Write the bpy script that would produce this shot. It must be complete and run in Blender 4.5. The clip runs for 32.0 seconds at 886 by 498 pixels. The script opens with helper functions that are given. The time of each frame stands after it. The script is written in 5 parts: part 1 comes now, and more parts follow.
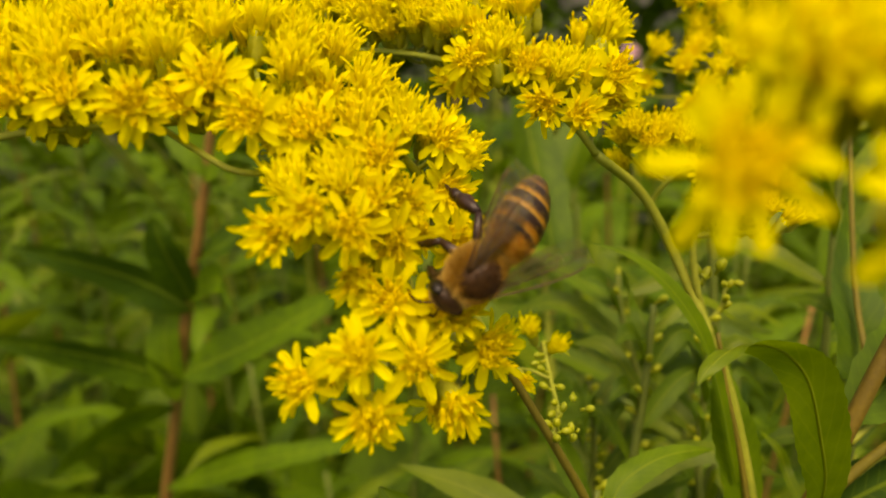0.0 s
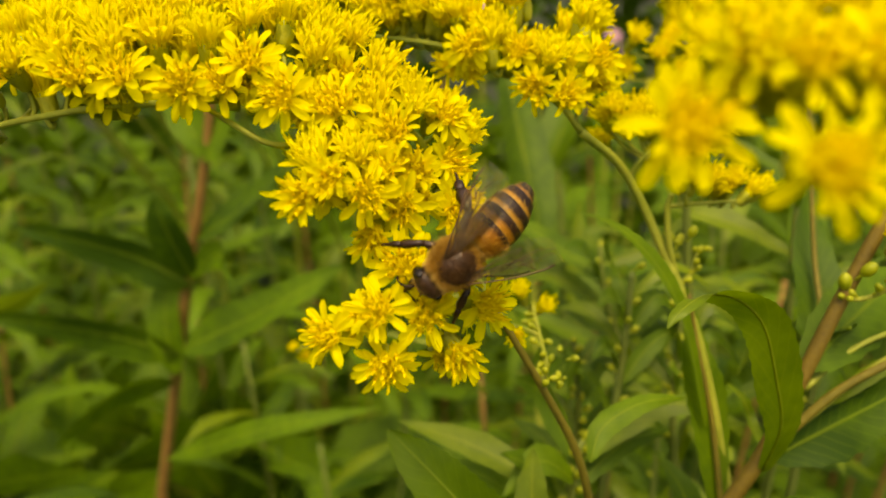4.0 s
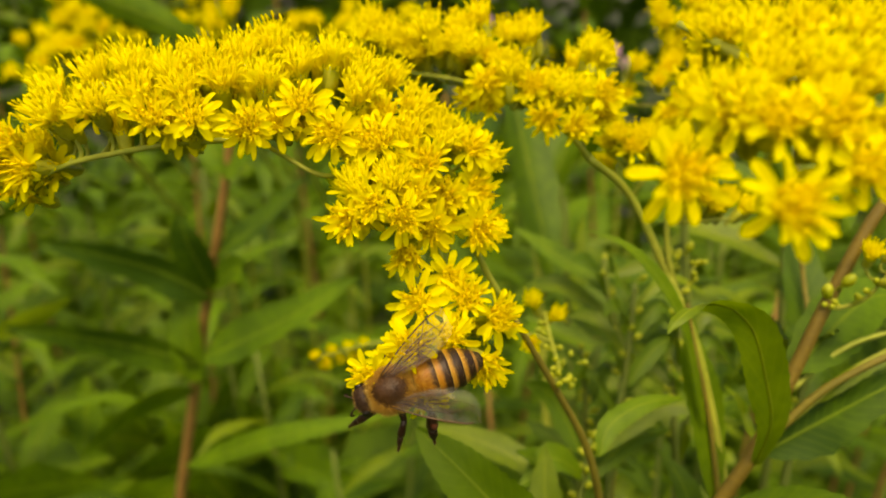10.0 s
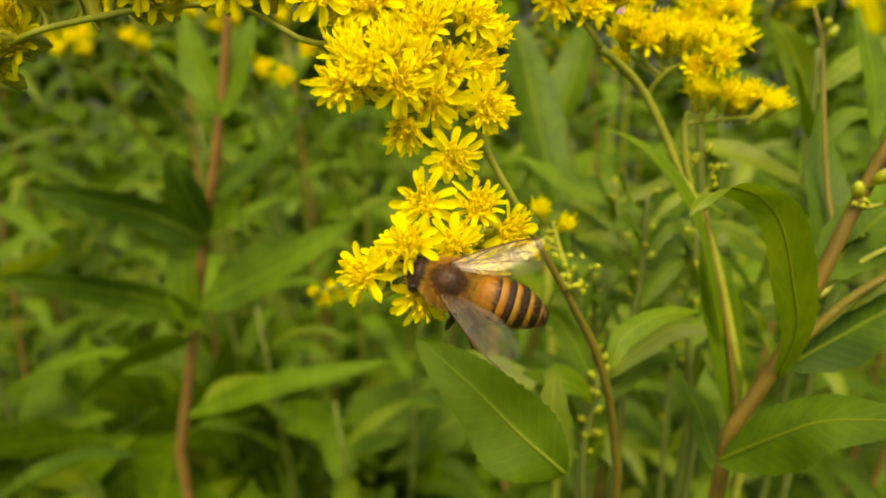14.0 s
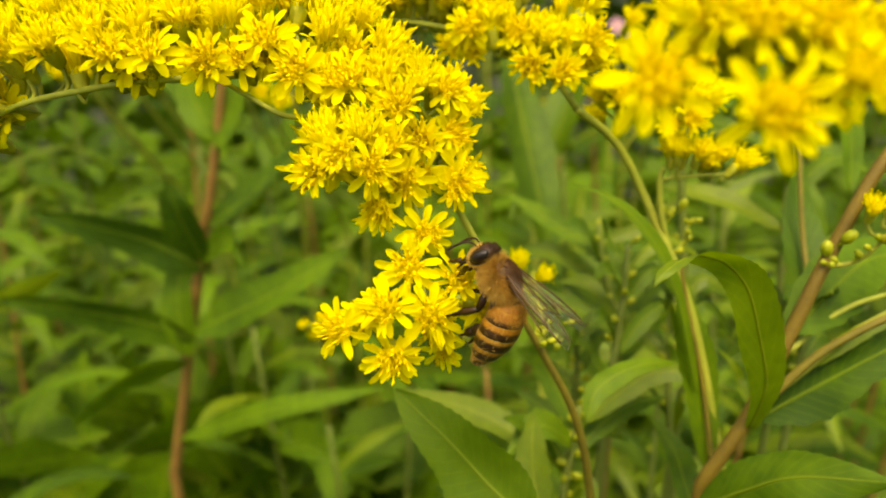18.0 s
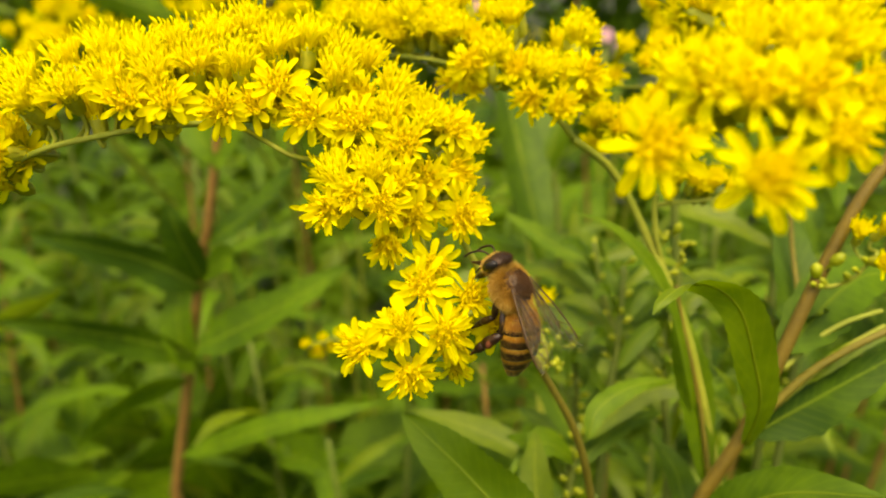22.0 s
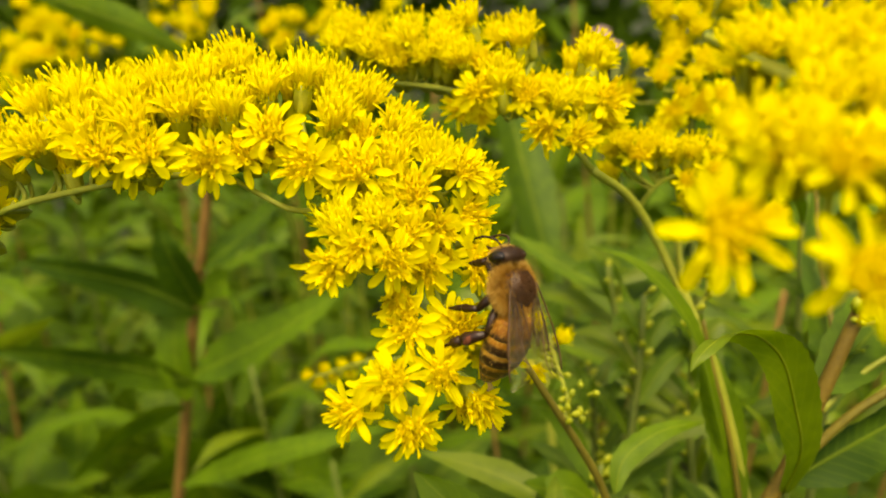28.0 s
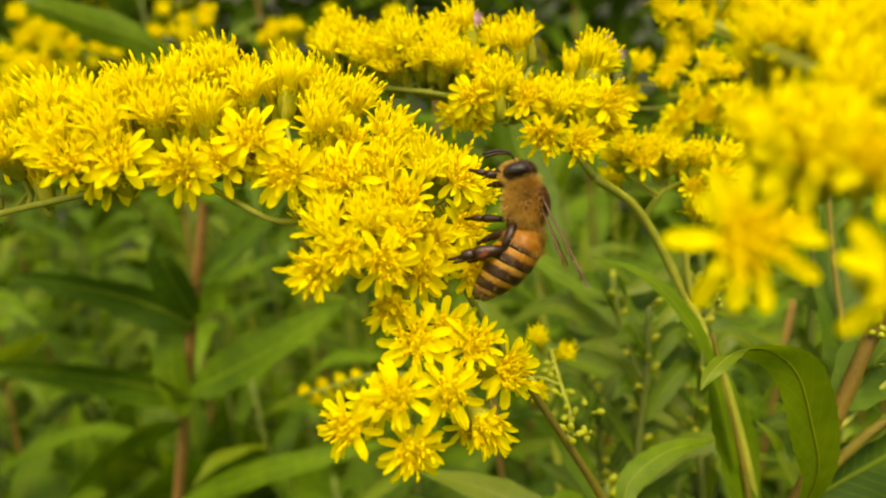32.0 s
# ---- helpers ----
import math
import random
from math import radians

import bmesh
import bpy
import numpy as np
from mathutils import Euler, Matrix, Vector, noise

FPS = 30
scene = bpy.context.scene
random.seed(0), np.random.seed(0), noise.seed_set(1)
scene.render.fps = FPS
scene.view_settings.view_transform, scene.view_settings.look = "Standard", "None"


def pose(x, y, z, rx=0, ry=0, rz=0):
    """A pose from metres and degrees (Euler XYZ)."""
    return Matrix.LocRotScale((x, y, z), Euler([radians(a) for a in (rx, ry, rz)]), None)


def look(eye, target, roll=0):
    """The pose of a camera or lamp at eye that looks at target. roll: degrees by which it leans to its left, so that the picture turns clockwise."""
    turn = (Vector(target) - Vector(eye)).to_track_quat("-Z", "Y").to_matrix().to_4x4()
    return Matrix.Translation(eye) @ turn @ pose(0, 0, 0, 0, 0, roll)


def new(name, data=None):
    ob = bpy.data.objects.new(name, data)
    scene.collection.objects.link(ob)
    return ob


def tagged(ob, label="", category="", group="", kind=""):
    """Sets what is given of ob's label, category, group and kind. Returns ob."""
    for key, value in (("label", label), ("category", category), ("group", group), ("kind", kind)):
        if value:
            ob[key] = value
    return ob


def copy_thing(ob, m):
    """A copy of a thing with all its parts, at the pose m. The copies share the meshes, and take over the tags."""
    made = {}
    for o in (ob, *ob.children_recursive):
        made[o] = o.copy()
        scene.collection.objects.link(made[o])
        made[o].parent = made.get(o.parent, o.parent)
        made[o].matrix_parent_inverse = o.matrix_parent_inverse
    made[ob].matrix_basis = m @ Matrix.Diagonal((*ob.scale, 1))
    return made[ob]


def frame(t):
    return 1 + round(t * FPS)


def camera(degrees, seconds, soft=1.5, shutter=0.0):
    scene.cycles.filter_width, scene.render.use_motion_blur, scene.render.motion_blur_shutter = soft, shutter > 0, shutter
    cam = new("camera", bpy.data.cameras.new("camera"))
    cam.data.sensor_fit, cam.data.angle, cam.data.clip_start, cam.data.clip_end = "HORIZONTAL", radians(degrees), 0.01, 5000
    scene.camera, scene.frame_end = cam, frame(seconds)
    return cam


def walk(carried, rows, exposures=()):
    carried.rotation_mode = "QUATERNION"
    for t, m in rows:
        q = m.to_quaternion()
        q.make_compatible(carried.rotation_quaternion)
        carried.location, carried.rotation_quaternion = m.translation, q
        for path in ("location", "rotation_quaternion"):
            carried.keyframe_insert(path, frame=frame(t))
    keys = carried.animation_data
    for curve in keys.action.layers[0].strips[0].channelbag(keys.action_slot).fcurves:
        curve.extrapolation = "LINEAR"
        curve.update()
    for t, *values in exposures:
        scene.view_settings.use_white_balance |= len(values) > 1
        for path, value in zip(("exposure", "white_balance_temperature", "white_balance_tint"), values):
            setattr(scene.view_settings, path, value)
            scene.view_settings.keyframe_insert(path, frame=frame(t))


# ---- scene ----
# A honey bee works on a flowering goldenrod, seen from a hand's width; lengths near the camera are given in millimetres
# in the frame of the first camera (x right, y ahead, z up), which looks down by TILT degrees from EYE metres.
cam = camera(60.2, 32.0, 1.85)
EYE, TILT = 1.0, -20.0
START = pose(0, 0, EYE, TILT, 0, 0)
ROWS = [
    (0, 0.18, -0.15, -0.07, 91.235, -0.23, 0.921),
    (0.5, 0.41, -1.41, 2, 90.741, -0.27, 0.902),
    (1, -1.32, -2.01, 0.3, 90.723, -0.319, 0.693),
    (1.5, -0.88, -1.33, -0.89, 90.181, -0.77, 0.572),
    (2, 0.05, -1.63, -0.93, 90.384, -0.669, 0.504),
    (2.5, -0.25, -2.76, -2.22, 90.147, -0.131, 0.196),
    (3, 0.32, -5.78, -2.25, 90.117, -0.369, 0.108),
    (3.5, -0.79, -8.76, -2.49, 90.119, -0.272, -0.144),
    (5.5, -2.8, -12.2, -2.56, 90.29, 0.106, -0.49),
    (6, -2.67, -12.67, -3.14, 90.372, 0.065, -0.53),
    (6.5, -3.32, -13.79, -2.26, 90.2, 0.12, -0.6),
    (7, -3.26, -13.93, -1.57, 90.203, 0.12, -0.489),
    (7.5, -3.4, -14.08, -1.16, 90.43, 0.133, -0.529),
    (8, -5.03, -15.42, -0.82, 90.565, 0.026, -0.557),
    (8.5, -4.77, -16.81, -1.48, 90.545, 0.279, -0.465),
    (9, -6.81, -19.08, -2.56, 90.806, 0.215, -0.546),
    (9.5, -5.93, -20.58, -2.4, 90.809, 0.32, -0.326),
    (10, -5.24, -21.81, -1.89, 90.878, 0.254, -0.309),
    (10.5, -4.03, -23.01, -1.68, 90.938, 0.488, -0.218),
    (11, -3, -24.79, -2.1, 91.139, 0.454, -0.28),
    (11.5, -3.62, -25.24, -3.89, 91.146, 0.633, -0.266),
    (12, -5.89, -23.34, -5.42, 91.25, 0.379, -0.165),
    (12.5, -3.72, -18.49, -8.34, 91.024, 0.44, 0.044),
    (13, -5.43, -14.97, -11.5, 90.915, 0.462, 0.017),
    (13.5, -5.03, -14, -12.8, 89.27, 0.628, -0.087),
    (15.5, -5.11, -17.72, -8.34, 88.588, 0.159, 0.161),
    (16, -5.05, -19.34, -7.92, 88.898, 0.074, 0.117),
    (16.5, -3.31, -19.37, -7.68, 89.238, -0.054, 0.245),
    (17, -0.76, -18.36, -6.76, 89.308, -0.171, 0.412),
    (17.5, -1.11, -17.87, -5.95, 89.387, -0.115, 0.286),
    (18, -1.61, -16.85, -5.91, 89.62, 0.126, 0.136),
    (18.5, -3.92, -14.77, -5.51, 89.731, -0.032, 0.069),
    (19, -2.39, -12.16, -5.12, 90.028, 0.159, 0.139),
    (19.5, -1.94, -10.8, -4.95, 90.231, 0.49, 0.113),
    (20, -1.29, -12.09, -2.62, 89.97, 0.483, 0.037),
    (20.5, -1.96, -15.75, -2.1, 89.855, 0.454, -0.177),
    (21, -1.38, -21.21, -3.41, 90.081, 0.681, -0.251),
    (21.5, -2.68, -20.45, -3.12, 89.983, 0.933, -0.467),
    (22, -3.37, -20.53, -2.69, 90.072, 0.984, -0.495),
    (22.5, -1.98, -20.32, -2.26, 90.135, 1.346, -0.547),
    (23, -3.01, -18.64, -1.77, 90.181, 1.514, -0.547),
    (23.5, -2.2, -18.02, -1.69, 90.176, 2.013, -0.657),
    (24, -2.94, -16.25, -0.97, 90.082, 2.272, -0.625),
    (24.5, -3.93, -16.13, -1.09, 90.116, 2.209, -0.609),
    (25, -4.63, -15.62, 0.73, 90.043, 2.325, -0.421),
    (25.5, -4.81, -13.97, -0.41, 90.497, 2.243, -0.549),
    (26, -4.06, -12.58, 1.67, 90.182, 2.135, -0.53),
    (26.5, -4.24, -13, 3.57, 89.91, 2.419, -0.632),
    (28.5, -4.82, -11.22, 3.12, 90.091, 2.466, -0.643),
    (29, -4.64, -9.99, 1.71, 90.439, 2.367, -0.433),
    (29.5, -4.23, -9.21, 1.7, 90.461, 2.521, -0.523),
    (30, -2.04, -7.56, 1.82, 90.41, 3.047, -0.005),
    (30.5, -3.45, -7.52, -0.54, 90.996, 3.019, -0.358),
    (31, -2.57, -6.67, 1.28, 90.786, 2.942, -0.163),
    (31.5, -2.85, -6.72, 2.71, 90.667, 3.025, -0.219),
    (32, -3.59, -7.36, 3.56, 90.804, 2.837, -0.315),
]
walk(cam, [(t, START @ pose(x / 1000, y / 1000, z / 1000, rx, ry, rz)) for t, x, y, z, rx, ry, rz in ROWS],
     exposures=[(0.0, 0.90, 11800, 14), (3.0, 1.07, 11500, 12), (7.0, 1.10, 11200, 9), (13.0, 1.23, 11000, 9), (16.0, 1.45, 10700, 7), (21.0, 1.42, 10500, 6), (26.0, 1.39, 10500, 6), (29.0, 1.26, 10800, 10), (32.0, 1.24, 10800, 9)])
cam.data.dof.use_dof = True
cam.data.dof.focus_distance = 0.080
cam.data.dof.aperture_fstop = 25.0

# ---- light: an overcast sky, with a wide soft sun ----
world = bpy.data.worlds.new("sky")
scene.world = world
world.use_nodes = True
wn = world.node_tree.nodes
sky = wn.new("ShaderNodeTexSky")
sky.sky_type, sky.sun_disc = "NISHITA", False
sky.sun_elevation, sky.sun_rotation = radians(65), radians(200)
sky.air_density, sky.dust_density = 1.0, 3.0
wn["Background"].inputs["Strength"].default_value = 0.13
world.node_tree.links.new(sky.outputs["Color"], wn["Background"].inputs["Color"])
sun = new("sun", bpy.data.lights.new("sun", "SUN"))
sun.data.energy, sun.data.angle, sun.data.color = 1.7, radians(30), (1.0, 0.95, 0.86)
sun.matrix_basis = look((0.3, -0.8, 2.7), (0, 0, 0.9))


# ---- materials ----
def material(name, dark, light, rough=0.5, scale=300.0, bump=0.15, through_light=0.0, veins=False, random=0.0, spec=0.4, fine=6.0, metal=0.0):
    """A surface that varies between two colours at two scales, with fine relief; through_light: share of light that passes."""
    m = bpy.data.materials.new(name)
    m.use_nodes = True
    n, link = m.node_tree.nodes, m.node_tree.links.new
    bsdf = n["Principled BSDF"]
    coord = n.new("ShaderNodeTexCoord")
    big, small = n.new("ShaderNodeTexNoise"), n.new("ShaderNodeTexNoise")
    big.inputs["Scale"].default_value, small.inputs["Scale"].default_value = scale, scale * fine
    small.inputs["Detail"].default_value = 4
    for t in (big, small):
        link(coord.outputs["Object"], t.inputs["Vector"])
    mix = n.new("ShaderNodeMath")
    mix.operation = "MULTIPLY_ADD"
    mix.inputs[1].default_value = 0.4
    link(small.outputs["Fac"], mix.inputs[0])
    half = n.new("ShaderNodeMath")
    half.operation = "MULTIPLY"
    half.inputs[1].default_value = 0.6
    link(big.outputs["Fac"], half.inputs[0])
    link(half.outputs[0], mix.inputs[2])
    fac = mix.outputs[0]
    if random:
        info = n.new("ShaderNodeObjectInfo")
        add = n.new("ShaderNodeMath")
        add.operation = "MULTIPLY_ADD"
        add.inputs[1].default_value = random
        link(info.outputs["Random"], add.inputs[0])
        shift = n.new("ShaderNodeMath")
        shift.operation = "SUBTRACT"
        shift.inputs[1].default_value = random / 2
        link(fac, shift.inputs[0])
        link(shift.outputs[0], add.inputs[2])
        fac = add.outputs[0]
    ramp = n.new("ShaderNodeValToRGB")
    ramp.color_ramp.elements[0].position, ramp.color_ramp.elements[1].position = 0.3, 0.7
    ramp.color_ramp.elements[0].color, ramp.color_ramp.elements[1].color = (*dark, 1), (*light, 1)
    link(fac, ramp.inputs["Fac"])
    colour, height = ramp.outputs["Color"], small.outputs["Fac"]
    if veins:
        sep = n.new("ShaderNodeSeparateXYZ")
        link(coord.outputs["UV"], sep.inputs[0])
        side = n.new("ShaderNodeMath")
        side.operation = "ABSOLUTE"
        link(sep.outputs["Y"], side.inputs[0])
        slant = n.new("ShaderNodeMath")
        slant.operation = "MULTIPLY_ADD"
        slant.inputs[1].default_value = -0.16
        link(side.outputs[0], slant.inputs[0])
        link(sep.outputs["X"], slant.inputs[2])
        waves = n.new("ShaderNodeMath")
        waves.operation = "PINGPONG"
        waves.inputs[1].default_value = 0.035
        link(slant.outputs[0], waves.inputs[0])
        lateral = n.new("ShaderNodeMapRange")
        lateral.inputs["From Min"].default_value, lateral.inputs["From Max"].default_value = 0.0, 0.009
        lateral.inputs["To Min"].default_value, lateral.inputs["To Max"].default_value = 0.13, 0.0
        link(waves.outputs[0], lateral.inputs["Value"])
        rib = n.new("ShaderNodeMapRange")
        rib.inputs["From Min"].default_value, rib.inputs["From Max"].default_value = 0.02, 0.09
        rib.inputs["To Min"].default_value, rib.inputs["To Max"].default_value = 0.5, 0.0
        link(side.outputs[0], rib.inputs["Value"])
        most = n.new("ShaderNodeMath")
        most.operation = "MAXIMUM"
        link(lateral.outputs[0], most.inputs[0])
        link(rib.outputs[0], most.inputs[1])
        blend = n.new("ShaderNodeMix")
        blend.data_type = "RGBA"
        link(most.outputs[0], blend.inputs["Factor"])
        link(colour, blend.inputs["A"])
        blend.inputs["B"].default_value = (min(1, light[0] * 1.7 + 0.03), min(1, light[1] * 1.35 + 0.03), light[2] * 1.5 + 0.01, 1)
        colour = blend.outputs["Result"]
        height = most.outputs[0]
    link(colour, bsdf.inputs["Base Color"])
    bsdf.inputs["Roughness"].default_value = rough
    bsdf.inputs["Metallic"].default_value = metal
    bsdf.inputs["Specular IOR Level"].default_value = spec
    relief = n.new("ShaderNodeBump")
    relief.inputs["Strength"].default_value, relief.inputs["Distance"].default_value = bump, 0.0002
    link(height, relief.inputs["Height"])
    link(relief.outputs["Normal"], bsdf.inputs["Normal"])
    if through_light:
        tr = n.new("ShaderNodeBsdfTranslucent")
        link(colour, tr.inputs["Color"])
        shader = n.new("ShaderNodeMixShader")
        shader.inputs["Fac"].default_value = through_light
        link(bsdf.outputs[0], shader.inputs[1])
        link(tr.outputs[0], shader.inputs[2])
        link(shader.outputs[0], n["Material Output"].inputs["Surface"])
    return m


PETAL = material("petal", (0.91, 0.81, 0.004), (0.95, 0.90, 0.010), 0.6, 250, 0.2, 0.6, random=0.3, spec=0.12)
FRESH_LEAF = material("fresh_leaf", (0.10, 0.185, 0.005), (0.20, 0.31, 0.013), 0.5, 90, 0.35, 0.5, veins=True)
DISC = material("disc_floret", (0.88, 0.70, 0.003), (0.92, 0.82, 0.008), 0.6, 900, 0.2, 0.45, spec=0.2)
CUP = material("involucre", (0.26, 0.31, 0.02), (0.48, 0.47, 0.05), 0.6, 700, 0.3, 0.1)
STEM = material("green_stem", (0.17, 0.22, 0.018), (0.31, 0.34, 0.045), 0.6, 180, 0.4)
# the green stem again, with the shade among the plants put into its colour
SHADED_STEM = material("green_stem_shaded", (0.07, 0.11, 0.012), (0.14, 0.18, 0.03), 0.65, 120, 0.4)
BROWN = material("brown_stem", (0.17, 0.085, 0.020), (0.30, 0.175, 0.040), 0.65, 120, 0.4)
BARK = material("reddish_stem", (0.085, 0.056, 0.005), (0.175, 0.122, 0.012), 0.6, 200, 0.5, fine=9.0)
OLIVE = material("olive_stem", (0.090, 0.080, 0.006), (0.175, 0.145, 0.013), 0.65, 150, 0.4)
LEAF = material("leaf", (0.021, 0.062, 0.002), (0.090, 0.182, 0.006), 0.6, 60, 0.35, 0.3, veins=True, random=0.38, spec=0.2)
PALE_LEAF = material("young_leaf", (0.080, 0.150, 0.004), (0.175, 0.265, 0.010), 0.5, 90, 0.35, 0.45, veins=True, random=0.3)
MID_LEAF = material("broad_leaf", (0.044, 0.106, 0.003), (0.115, 0.210, 0.008), 0.55, 60, 0.35, 0.35, veins=True, random=0.3, spec=0.25)
BUD = material("bud", (0.19, 0.26, 0.012), (0.38, 0.41, 0.022), 0.5, 600, 0.2, 0.15)
SOIL = material("soil", (0.010, 0.014, 0.003), (0.030, 0.042, 0.008), 0.95, 9, 1.0)
HEDGE = material("hedge_leaf", (0.030, 0.08, 0.004), (0.10, 0.19, 0.01), 0.6, 5, 0.3, 0.25, spec=0.1)
PINK = material("pink_petal", (0.40, 0.20, 0.28), (0.58, 0.36, 0.44), 0.5, 60, 0.2, 0.3)
FUZZ = material("golden_fur", (0.20, 0.090, 0.009), (0.62, 0.35, 0.055), 0.7, 500, 0.1, 0.25)
DARK_FUZZ = material("dark_fur", (0.028, 0.012, 0.004), (0.12, 0.050, 0.010), 0.75, 500, 0.1, 0.1)
PALE_FUZZ = material("pale_fur", (0.42, 0.25, 0.045), (0.68, 0.48, 0.13), 0.7, 500, 0.1, 0.25)
SHELL = material("dark_shell", (0.012, 0.007, 0.004), (0.05, 0.022, 0.010), 0.5, 600, 0.5, spec=0.3)
SHIELD = material("brown_shell", (0.030, 0.013, 0.005), (0.095, 0.040, 0.010), 0.42, 500, 0.5, spec=0.45)
LEG = material("leg_shell", (0.009, 0.004, 0.003), (0.034, 0.012, 0.005), 0.38, 700, 0.3, spec=0.4)
EYE_MAT = material("compound_eye", (0.004, 0.003, 0.003), (0.012, 0.009, 0.008), 0.2, 6000, 0.25, spec=0.4)
VEIN = material("wing_vein", (0.035, 0.016, 0.006), (0.12, 0.06, 0.022), 0.4, 500, 0.1)
POLLEN = material("pollen", (0.07, 0.016, 0.006), (0.16, 0.04, 0.010), 0.8, 1500, 0.8)


def banded(name, amber_light, amber, dark, start):
    """A tergite: pale hairs at its front edge, amber, then a dark rear band; y runs backwards from its origin."""
    m = material(name, (0, 0, 0), (1, 1, 1), 0.38, 900, 0.35, spec=0.3)
    n, link = m.node_tree.nodes, m.node_tree.links.new
    coord, sep, ramp = n.new("ShaderNodeTexCoord"), n.new("ShaderNodeSeparateXYZ"), n.new("ShaderNodeValToRGB")
    link(coord.outputs["Object"], sep.inputs[0])
    rough = n.new("ShaderNodeTexNoise")
    rough.inputs["Scale"].default_value = 1800
    link(coord.outputs["Object"], rough.inputs["Vector"])
    run, jag = n.new("ShaderNodeMath"), n.new("ShaderNodeMath")
    run.operation, jag.operation = "MULTIPLY", "MULTIPLY_ADD"
    run.inputs[1].default_value, jag.inputs[1].default_value = -1000 / 1.85, 0.16
    link(sep.outputs["Y"], run.inputs[0])
    link(rough.outputs["Fac"], jag.inputs[0])
    link(run.outputs[0], jag.inputs[2])
    link(jag.outputs[0], ramp.inputs["Fac"])
    e = ramp.color_ramp.elements
    e[0].position, e[0].color = 0.10, (*amber_light, 1)
    e[1].position, e[1].color = 0.30, (*amber, 1)
    for at, c in ((start, amber), (start + 0.20, dark), (1.0, dark)):
        k = e.new(at)
        k.color = (*c, 1)
    link(ramp.outputs["Color"], n["Principled BSDF"].inputs["Base Color"])
    return m


BAND_A = banded("amber_band", (0.33, 0.155, 0.014), (0.255, 0.098, 0.008), (0.035, 0.014, 0.005), 0.56)
BAND_AB = banded("striped_band", (0.40, 0.23, 0.04), (0.29, 0.12, 0.010), (0.026, 0.011, 0.004), 0.42)
BAND_B = banded("mid_band", (0.46, 0.31, 0.08), (0.31, 0.15, 0.016), (0.020, 0.009, 0.004), 0.35)
BAND_C = banded("dark_band", (0.50, 0.34, 0.12), (0.24, 0.11, 0.024), (0.016, 0.008, 0.004), 0.22)


def wing_material():
    m = bpy.data.materials.new("wing_membrane")
    m.use_nodes = True
    n, link = m.node_tree.nodes, m.node_tree.links.new
    film, clear, mix = n.new("ShaderNodeBsdfTranslucent"), n.new("ShaderNodeBsdfTransparent"), n.new("ShaderNodeMixShader")
    gloss, sheen, rim = n.new("ShaderNodeBsdfGlossy"), n.new("ShaderNodeMixShader"), n.new("ShaderNodeFresnel")
    film.inputs["Color"].default_value = (0.88, 0.85, 0.72, 1)
    gloss.inputs["Color"].default_value = (1.0, 0.96, 0.84, 1)
    gloss.inputs["Roughness"].default_value, rim.inputs["IOR"].default_value = 0.30, 1.44
    clear.inputs["Color"].default_value = (0.97, 0.94, 0.88, 1)
    coord, crease, relief = n.new("ShaderNodeTexCoord"), n.new("ShaderNodeTexNoise"), n.new("ShaderNodeBump")
    crease.inputs["Scale"].default_value = 500
    relief.inputs["Strength"].default_value, relief.inputs["Distance"].default_value = 0.2, 0.0002
    link(coord.outputs["Object"], crease.inputs["Vector"])
    link(crease.outputs["Fac"], relief.inputs["Height"])
    link(relief.outputs["Normal"], gloss.inputs["Normal"])
    mix.inputs["Fac"].default_value = 0.16
    link(clear.outputs[0], mix.inputs[1])
    link(film.outputs[0], mix.inputs[2])
    link(rim.outputs[0], sheen.inputs["Fac"])
    link(mix.outputs[0], sheen.inputs[1])
    link(gloss.outputs[0], sheen.inputs[2])
    link(sheen.outputs[0], n["Material Output"].inputs["Surface"])
    return m


WING = wing_material()


# ---- mesh helpers: lengths in millimetres ----
UNIT = 0.001


